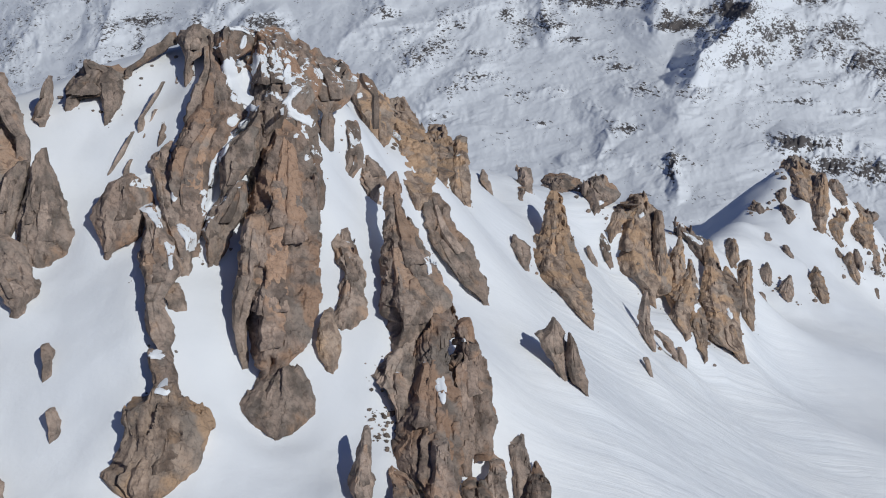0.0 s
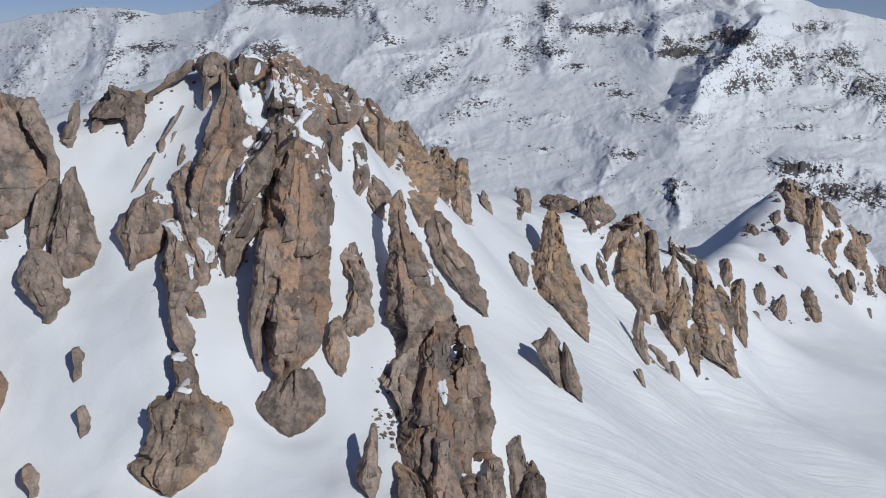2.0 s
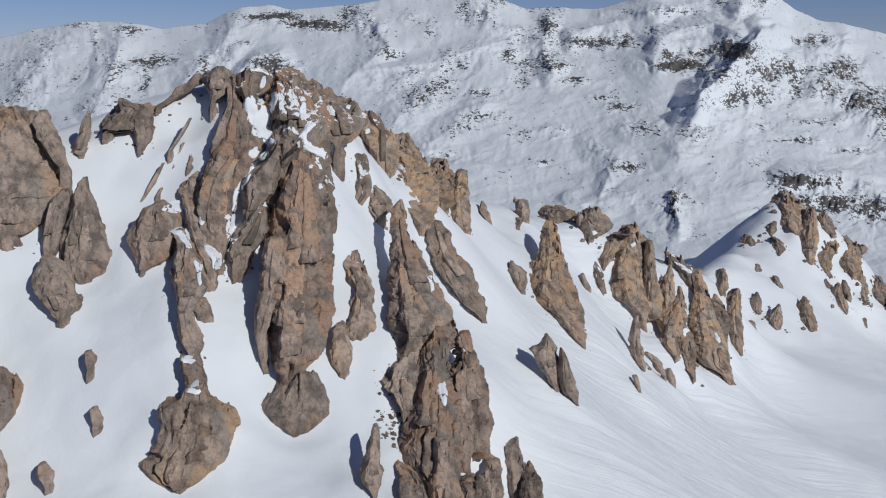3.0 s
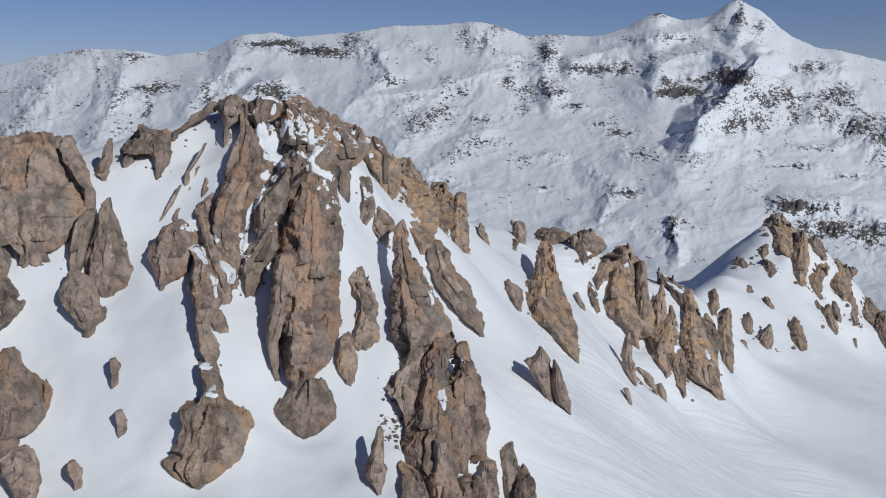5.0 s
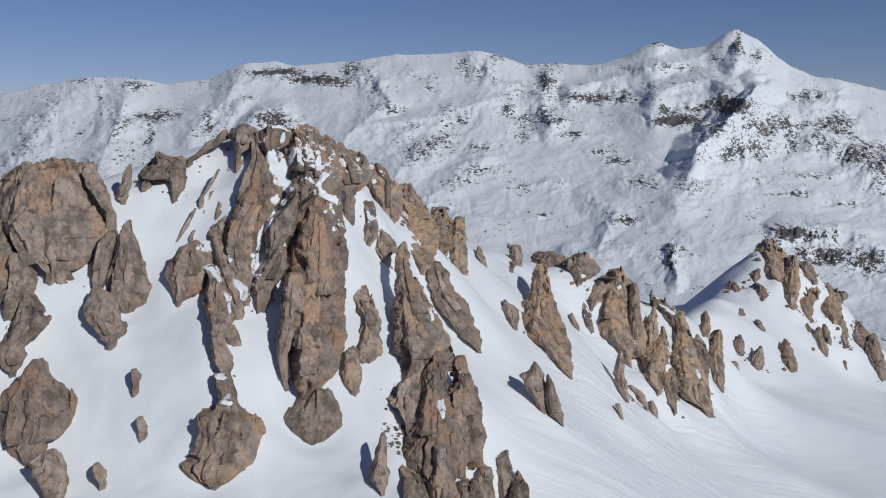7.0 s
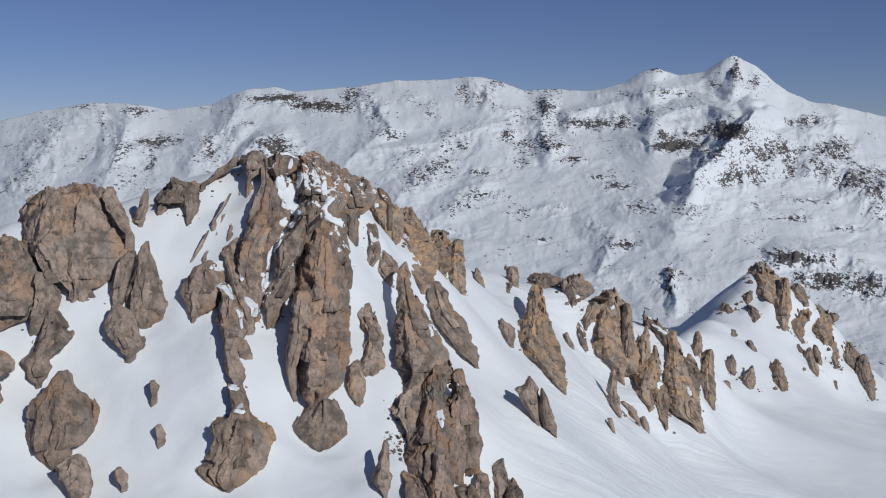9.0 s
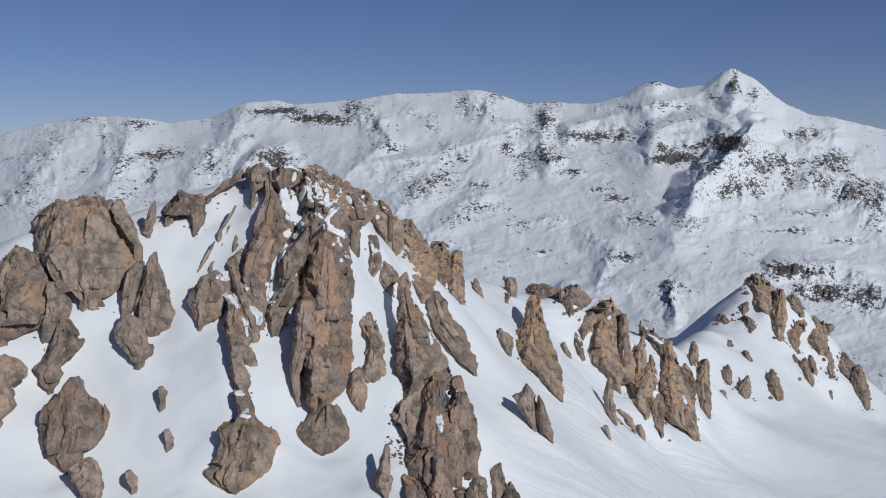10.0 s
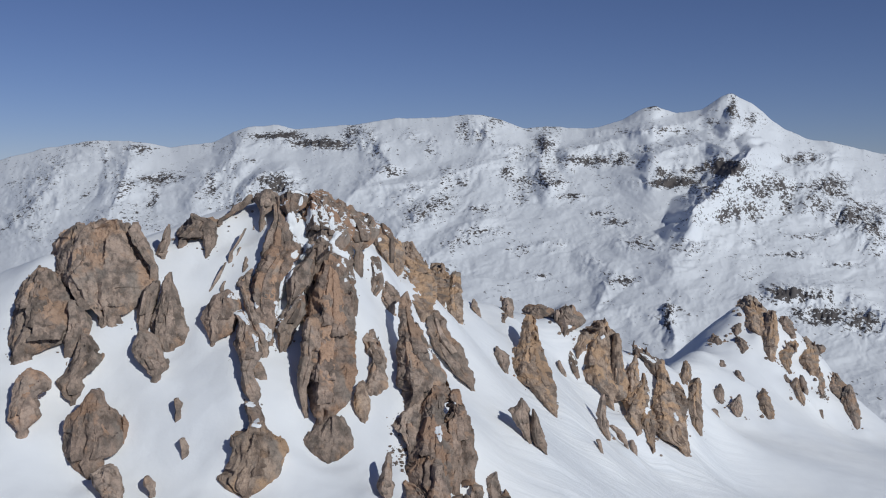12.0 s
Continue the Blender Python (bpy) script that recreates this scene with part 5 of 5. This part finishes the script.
def ring_mesh(name, st, tone, seed, step, rough=1.0, blunt=False, clefts=0):
    """A craggy solid stacked from level rings; its origin is the lowest ring's centre."""
    run = np.concatenate([[0], np.cumsum(np.hypot(np.diff(st[:, 2]), 0.5 * np.diff(st[:, 1])))])
    rows = max(10, int(run[-1] / step))
    x, y, z, w = (np.interp(np.linspace(0, run[-1], rows), run, st[:, c]) for c in range(4))
    around = int(min(max(20, 2 * math.pi * (w.max() * 0.85 + 0.8) / step), 260))
    deep = 0.8 * w + 1.2
    face = bulge_of(w)
    # a rounded, broken top
    cap = max(4, int(0.5 * w[-1] / step) + 3)
    f = np.linspace(0, 1, cap + 1)[1:]
    x, y = np.concatenate([x, np.full(cap, x[-1])]), np.concatenate([y, y[-1] + f * face[-1] * 0.9])
    z = np.concatenate([z, z[-1] + (0.12 * w[-1] + 0.15) * np.sin(f * math.pi / 2)])
    shrink = 1 - f ** 2.2
    w, deep, face = (np.concatenate([v, v[-1] * shrink + 0.02]) for v in (w, deep, face))
    # each ring is an uneven polygon whose sides drift and step from ledge to ledge; a sharp edge runs down its front
    dice = np.random.RandomState(seed)
    part = np.linspace(0, 1, len(x))
    ledge = np.searchsorted(np.sort(dice.uniform(0.05, 0.95, 1 + int(run[-1] / 3.5))), part)
    front = math.pi / 2
    if blunt:
        aim = front + np.array((-1.57, -0.75, 0.1, 0.9, 1.57, 2.6, 3.7)) + np.array((0.06, 0.25, 0.25, 0.2, 0.06, 0.2, 0.2)) * dice.uniform(-1, 1, 7)
        reach = np.array((0.9, 0.9, 0.92, 0.9, 0.9, 0.9, 0.9)) + dice.uniform(-0.06, 0.06, 7)
    else:
        aim = front + np.array((-1.57, -0.4, 1.2, 1.57, 2.7, 3.6)) + np.array((0.05, 0.25, 0.18, 0.05, 0.2, 0.2)) * dice.uniform(-1, 1, 6)
        reach = np.array((0.85, 0.72, 0.58, 0.9, 0.9, 0.9)) + dice.uniform(-0.1, 0.1, 6)
    sides = len(aim)
    aim = aim + (part[:, None] - 0.5) * dice.uniform(-0.3, 0.3, sides)
    reach = reach * (1 + (0.05 if blunt else 0.11) * dice.uniform(-1, 1, (ledge.max() + 1, sides))[ledge])
    turn = np.linspace(0, 2 * math.pi, around, endpoint=False)
    r = np.min(reach[:, None, :] / np.maximum(np.cos(turn[None, :, None] - aim[:, None, :]), 0.2), axis=2)
    for n in range(clefts):
        # a crack that wanders down the face
        middle = dice.uniform(0.7, 2.44) + 0.25 * np.sin(part * dice.uniform(3, 7) + dice.uniform(0, 6))
        span = np.exp(-((part - dice.uniform(0.25, 0.75)) / dice.uniform(0.15, 0.4)) ** 2)
        r = r * (1 - 0.3 * span[:, None] * np.exp(-((turn[None] - middle[:, None]) / 0.11) ** 2))
    c, s = r * np.cos(turn), r * np.sin(turn)
    c = c / np.where(c > 0, c.max(1, keepdims=True), -c.min(1, keepdims=True))
    s = s / np.where(s > 0, s.max(1, keepdims=True), -s.min(1, keepdims=True))
    # ragged, stepped flanks
    for way in (-1, 1):
        count = 4 + int(run[-1] / 0.9)
        edge = dice.uniform(-1, 1, count + 2)
        at = part * count
        step_in = np.where(at % 1 < 0.75, edge[at.astype(int)], edge[at.astype(int)] + (edge[at.astype(int) + 1] - edge[at.astype(int)]) * (at % 1 - 0.75) * 4)
        c = np.where(c * way > 0, c * (1.0 + np.minimum(0.16, 0.22 / w) * rough * step_in)[:, None], c)
    skew = slant(x.mean())
    p = np.stack([x[:, None] + w[:, None] * c, (y + face)[:, None] + skew * w[:, None] * c - np.where(s > 0, face[:, None], deep[:, None]) * s, np.repeat(z[:, None], around, 1)], -1)
    flat = p.reshape(-1, 3)
    big = max(1.5, 0.6 * w.max())
    # fracture planes dip to one side
    dipped = flat + np.stack([0.35 * flat[:, 2], 0 * flat[:, 2], -0.3 * flat[:, 0]], 1)
    lump = layered(flat / big, 2, seed)
    facet = faceted(dipped / np.array((big, big, big * 1.5)) + 0.12 * lump[:, None], seed + 1)
    shard = faceted(dipped / np.array((1.3, 1.3, 1.9)) + 0.1 * lump[:, None], seed + 3)
    block = blocks(dipped / np.array((1.5, 1.5, 2.0)) + 0.35 * lump[:, None], seed + 4)
    chip = faceted(dipped / np.array((0.55, 0.55, 0.7)), seed + 7)
    grit = layered(flat / 0.8, 3, seed + 5, 0.7)
    room = np.minimum(np.repeat(w, around), 3.6)
    small = np.minimum(room, 1.7)
    # the outline stays close to the plan, the face is deeply broken
    inner = 1 - 0.65 * np.clip(np.abs(c), 0, 1).ravel() ** 4
    push = rough * inner * (room * 0.18 * facet + small * (0.12 * shard + 0.045 * block)) + (0.5 + 0.5 * rough) * small * (0.1 * chip + 0.06 * grit)
    away = np.stack([c, -s, np.zeros(p.shape[:2])], -1).reshape(-1, 3)
    away = away / np.linalg.norm(away, axis=1)[:, None]
    for a, b, e, r, into in HOLLOWS:
        push = push - into * np.exp(-(((flat[:, 0] - a) / r) ** 2 + ((flat[:, 1] - b) / (3 * r)) ** 2 + ((flat[:, 2] - e) / (1.3 * r)) ** 2) ** 2)
    flat = flat + away * push[:, None]
    teeth = blocks(np.stack([flat[:, 0] / 1.5, flat[:, 1] / 3.0, 0 * flat[:, 0]], 1) + 0.3 * lump[:, None], seed + 9)
    flat[:, 2] += small * (0.06 * block + 0.03 * grit) + 0.3 * np.minimum(room, 2.2) * teeth * np.repeat(part ** 2, around)
    base = np.array((st[0, 0], st[0, 1], st[0, 2]))
    me = mesh_from(name, flat - base, grid_faces(len(x), around, True), ROCK[tone])
    me.set_sharp_from_angle(angle=radians(22))
    return me, base


def rock(kind, label, tone, stations, seed):
    st = np.array(stations[::-1], float)
    st = np.concatenate([[st[0] + (0, -0.6, -4.5, 0.3 * st[0, 3])], [st[0] + (0, -0.1, -0.9, 0.25)], st])
    st[:, 3] += np.minimum(0.22, 0.05 * st[:, 3])
    step = min(max(st[:, 1].mean() / 1850 * 2.9, 0.2), 0.7)
    w_most = st[2:, 3].max()
    me, base = ring_mesh(kind, st, tone, seed, step, 0.55 if kind == "boulder" else 1.0, kind == "boulder", 0 if w_most < 1.2 or kind == "boulder" and "split" not in label and "crack" not in label else 1)
    ob = new(kind, me)
    ob.location = base
    tagged(ob, label, kind.replace("_", " "), GROUPS[kind])
    # slabs and flakes that stand proud of the body
    tall, wide = st[-1, 2] - st[2, 2], st[2:, 3].max()
    dice = random.Random(seed)
    number = 0 if tall * wide < 5 or tall < 3.5 else min(4, 2 + int(tall * wide / 35))
    for n in range(number):
        low = dice.uniform(0.0, 0.55)
        high = min(0.93, low + dice.uniform(0.25, 0.55))
        part_width, lean, proud = dice.uniform(0.3, 0.5), dice.uniform(-0.1, 0.1), dice.uniform(-0.06, 0.03)
        side = (0.82 - part_width) * (-1 + 2 * (n + 0.5) / number) + dice.uniform(-0.06, 0.06)
        rows = []
        for f in np.linspace(low, high, 6):
            z = st[2, 2] + f * tall
            x, y, w = (np.interp(z, st[:, 2], st[:, c]) for c in (0, 1, 3))
            g = (f - low) / (high - low)
            slim = part_width * w * (1 - 0.75 * g ** 2) + 0.1
            cx = x + (side + lean * g) * w
            back = bulge_of(w) * (1 - math.sqrt(max(0.0, 1 - min(1, abs((cx - x) / max(w, 0.1))) ** 2)))
            rows.append((cx, y + back + slant(x) * (cx - x) - proud * w - 0.15 + 0.35 * g * slim, z, slim))
        name = "flake" if n % 2 else "slab"
        slab_mesh, slab_base = ring_mesh(name, np.array(rows), tone, seed + 31 + n, step, 0.8)
        slab = new(name, slab_mesh)
        slab.parent = ob
        slab.location = slab_base - base
    # broken teeth along the top edge
    if kind in ("rock_outcrop", "rock_crag", "rock_tower") and stations[0][1] > 160 and wide > 1.2:
        for n in range(dice.randint(3, 5)):
            f = dice.uniform(0.72, 0.97)
            z = st[2, 2] + f * tall
            x, y, w = (np.interp(z, st[:, 2], st[:, c]) for c in (0, 1, 3))
            cx = x + dice.uniform(-0.85, 0.85) * w
            slim, rise = dice.uniform(0.35, 0.8) * min(1.0, 0.4 + 0.1 * wide), dice.uniform(0.8, 2.0) * min(1.0, tall / 8)
            foot = (cx, y + 0.25 + slant(x) * (cx - x), z - 1.6, slim * 1.1)
            rows = [foot, (cx, foot[1], z, slim), (cx + dice.uniform(-0.2, 0.2), foot[1] + 0.15, z + rise * 0.6, slim * 0.6), (cx + dice.uniform(-0.3, 0.3), foot[1] + 0.3, z + rise, 0.08)]
            tooth_mesh, tooth_base = ring_mesh("tooth", np.array(rows), tone, seed + 71 + n, step, 1.0)
            tooth = new("tooth", tooth_mesh)
            tooth.parent = ob
            tooth.location = tooth_base - base
    return ob


for number, (kind, label, tone, stations) in enumerate(PLAN):
    rock(kind, label, tone, stations, 100 + 53 * number)


# ---- snow caught on the rocks ----
bpy.context.view_layer.update()
depsgraph = bpy.context.evaluated_depsgraph_get()


def patch(path):
    """A strip of snow lying in a hollow of the rocks along a line of (x, y, z, half width)."""
    path = np.array(path, float)
    run = np.concatenate([[0], np.cumsum(np.hypot(np.diff(path[:, 0]), np.diff(path[:, 2])))])
    rows, cols = max(5, int(run[-1] / 0.22)), 13
    x, y, z, w = (np.interp(np.linspace(0, run[-1], rows), run, path[:, c]) for c in range(4))
    along = np.stack([np.gradient(x), np.gradient(z)], 1)
    along = along / np.linalg.norm(along, axis=1)[:, None]
    u = np.linspace(-1, 1, cols)
    ends = np.sin(np.clip(np.linspace(0, 1, rows) * 6, 0, 1) * np.pi / 2) * np.sin(np.clip((1 - np.linspace(0, 1, rows)) * 6, 0, 1) * np.pi / 2)
    px = x[:, None] + along[:, 1:] * (u * (w * (0.3 + 0.7 * ends))[:, None])
    pz = z[:, None] - along[:, :1] * (u * (w * (0.3 + 0.7 * ends))[:, None])
    q = np.stack([px.ravel(), pz.ravel(), 0 * px.ravel()], 1)
    ragged = np.minimum(0.3, 0.5 * w)[:, None] * np.abs(u) ** 3
    px = px + ragged * layered(q / 0.7, 3, 3, 0.7).reshape(px.shape)
    pz = pz + ragged * layered(q / 0.7, 3, 7, 0.7).reshape(px.shape)
    depth = np.repeat(y[:, None], cols, 1)
    for i in range(rows):
        for j in range(cols):
            hit, place, *rest = scene.ray_cast(depsgraph, (px[i, j], y[i] - 5, pz[i, j]), (0, 1, 0), distance=9)
            if hit:
                depth[i, j] = place[1]
    even = np.pad(depth, 1, mode="edge")
    even = sum(even[1 + b:rows + 1 + b, 1 + a:cols + 1 + a] for a in (-1, 0, 1) for b in (-1, 0, 1)) / 9
    thick = 0.16 + 0.14 * np.minimum(w, 1.2)[:, None]
    depth = np.minimum(even, depth + 0.1) - thick * (1 - u ** 4) * ends[:, None] + 0.3 * np.abs(u) ** 6 + 0.25 * (1 - ends[:, None])
    base = np.array((px[-1].mean(), depth[-1].mean(), pz[-1].mean()))
    ob = new("snow_patch", mesh_from("snow_patch", np.stack([px, depth, pz], -1).reshape(-1, 3) - base, grid_faces(rows, cols), SNOW))
    ob.location = base
    tagged(ob, "white snow strip lying in a hollow between rocks", "snow patch", "snow patches on the rocks")


patch([(-25.3, 149.1, 95.5, 1.09), (-25.1, 148.8, 94.4, 1.18), (-24.6, 148.5, 93.2, 0.76), (-24.3, 147.2, 92.0, 0.58), (-23.6, 146.1, 90.8, 0.58), (-22.2, 145.2, 89.9, 0.74), (-20.3, 137.9, 89.9, 0.39)])
patch([(-23.7, 152.5, 97.8, 0.26), (-23.8, 151.5, 96.7, 0.43), (-24.0, 150.7, 96.0, 0.25)])
patch([(-22.6, 151.0, 95.9, 0.34), (-22.1, 149.8, 94.8, 0.76), (-22.4, 148.5, 93.6, 0.5), (-22.8, 147.9, 92.9, 0.17)])
patch([(-23.9, 142.6, 89.0, 0.57), (-23.5, 143.1, 88.3, 0.73), (-23.6, 142.3, 87.7, 0.4)])
patch([(-21.3, 138.4, 89.0, 0.24), (-23.4, 142.3, 86.9, 0.4), (-23.8, 137.5, 85.6, 0.47), (-24.9, 138.8, 84.1, 0.47), (-24.8, 136.2, 82.3, 0.55), (-24.7, 134.5, 80.9, 0.69), (-25.0, 133.3, 79.7, 0.61), (-25.2, 131.7, 78.6, 0.15)])
patch([(-16.1, 147.9, 92.1, 0.17), (-17.3, 147.1, 91.2, 0.5), (-17.8, 146.4, 90.7, 0.49), (-17.7, 149.5, 89.4, 0.5), (-16.8, 149.4, 88.6, 0.59), (-15.6, 147.8, 88.1, 0.58), (-15.1, 150.4, 87.1, 0.42)])
patch([(-19.3, 145.4, 91.5, 0.16), (-18.8, 145.7, 90.5, 0.33)])
patch([(-18.0, 138.6, 89.9, 0.31), (-18.0, 139.3, 88.9, 0.24)])
patch([(-18.2, 150.3, 94.5, 0.17), (-18.3, 148.0, 93.7, 0.5), (-18.6, 146.8, 92.8, 0.17)])
patch([(-15.5, 154.7, 93.8, 0.17), (-14.6, 153.6, 92.7, 0.34)])
patch([(-13.5, 155.4, 93.6, 0.35), (-12.8, 156.2, 93.3, 0.44)])
patch([(-12.1, 177.2, 89.3, 0.39), (-11.9, 177.0, 88.3, 0.39)])
patch([(-16.9, 141.6, 86.6, 0.24), (-16.3, 143.9, 86.8, 0.32)])
patch([(-7.6, 180.6, 83.3, 0.3), (-6.5, 178.5, 82.8, 0.4), (-5.9, 176.5, 82.3, 0.2)])
patch([(-25.8, 151.0, 98.5, 0.17), (-24.2, 152.8, 98.4, 0.26), (-22.8, 152.6, 97.7, 0.17)])
patch([(-31.5, 131.4, 80.5, 0.23), (-30.3, 130.6, 80.4, 0.38), (-29.4, 130.8, 79.8, 0.3), (-28.4, 129.6, 78.8, 0.15)])
patch([(-32.5, 136.3, 83.0, 0.39), (-31.7, 136.0, 82.7, 0.47), (-31.0, 135.2, 82.1, 0.23)])
patch([(-27.4, 130.0, 79.1, 0.15), (-26.5, 128.7, 78.3, 0.3), (-25.7, 128.5, 77.5, 0.45), (-25.6, 130.0, 76.3, 0.23)])
patch([(-27.8, 126.5, 78.0, 0.15), (-26.9, 126.3, 76.7, 0.22), (-26.3, 127.0, 75.6, 0.22)])
patch([(-28.7, 134.1, 81.9, 0.23), (-28.3, 133.0, 81.3, 0.23), (-27.8, 132.1, 80.9, 0.3)])
patch([(-25.8, 134.2, 81.8, 0.23), (-25.1, 134.1, 81.3, 0.31)])
patch([(-15.4, 143.0, 84.8, 0.16), (-15.1, 141.7, 84.0, 0.32)])
patch([(-25.2, 110.1, 68.1, 0.26), (-24.1, 109.9, 67.9, 0.39), (-23.6, 110.6, 67.8, 0.13)])
patch([(-26.8, 114.9, 70.0, 0.14), (-26.3, 115.5, 69.9, 0.21), (-25.3, 114.5, 69.5, 0.14)])
patch([(-0.5, 123.4, 64.9, 0.43), (-0.0, 122.2, 63.8, 0.36), (0.2, 120.7, 63.3, 0.14)])
patch([(2.1, 128.4, 67.3, 0.22), (2.2, 128.0, 66.9, 0.3)])
patch([(-2.1, 135.4, 74.0, 0.23), (-1.5, 135.2, 73.5, 0.31), (-0.9, 155.1, 68.7, 0.18)])
patch([(49.3, 222.2, 49.9, 0.26), (51.2, 228.1, 46.7, 0.4), (48.0, 214.7, 46.6, 0.62), (48.2, 213.6, 45.4, 0.37)])
patch([(56.2, 222.0, 44.2, 0.26), (56.6, 220.8, 43.2, 0.65), (56.8, 220.3, 42.5, 0.26)])
patch([(32.3, 227.6, 64.5, 0.38), (30.9, 226.9, 64.4, 0.51)])
patch([(40.4, 228.9, 62.1, 0.52), (39.0, 227.8, 61.4, 0.39)])


def debris():
    """Small broken stones round the feet of the rocks."""
    dice = np.random.RandomState(5)
    t = (1 + 5 ** 0.5) / 2
    ball = np.array([(-1, t, 0), (1, t, 0), (-1, -t, 0), (1, -t, 0), (0, -1, t), (0, 1, t), (0, -1, -t), (0, 1, -t), (t, 0, -1), (t, 0, 1), (-t, 0, -1), (-t, 0, 1)]) / 1.9
    sides = np.array([(0, 11, 5), (0, 5, 1), (0, 1, 7), (0, 7, 10), (0, 10, 11), (1, 5, 9), (5, 11, 4), (11, 10, 2), (10, 7, 6), (7, 1, 8),
                      (3, 9, 4), (3, 4, 2), (3, 2, 6), (3, 6, 8), (3, 8, 9), (4, 9, 5), (2, 4, 11), (6, 2, 10), (8, 6, 7), (9, 8, 1)])
    spots = []
    for kind, label, tone, stations in PLAN:
        if max(row[3] for row in stations) < 0.0055 * stations[0][1] and "shattered" not in label:
            continue
        if kind in ("rock_rib", "rock_crag", "rock_buttress", "rock_outcrop") or stations[0][1] > 200 or "shattered" in label:
            for n in range(6 if "shattered" not in label else 60):
                x, y, z, w = stations[dice.randint(len(stations) // 3, len(stations))]
                side = dice.choice((-1, 1))
                far = y / 130
                if "shattered" in label:
                    side = side * dice.uniform(0.2, 1.1)
                spots.append((x + side * (w + abs(dice.normal(0, 0.4 * far))), y + bulge_of(w) + side * slant(x) * w + dice.normal(0, 0.8), (0.07 + 0.33 * dice.rand() ** 3) * far))
    spots = np.array(spots)
    ground = snow_height(spots[:, 0], spots[:, 1])
    verts = np.concatenate([(ball * dice.uniform(0.6, 1.2, (12, 1)) * r * np.array((1, 1, 0.8)) + (x, y, z + 0.25 * r)) for (x, y, r), z in zip(spots, ground)])
    faces = np.concatenate([sides + 12 * n for n in range(len(spots))])
    return mesh_from("rock_debris", verts, faces, ROCK[0], True)


tagged(new("rock_debris", debris()), "scattered dark rock fragments lying on the snow", "rock debris", kind="stuff")
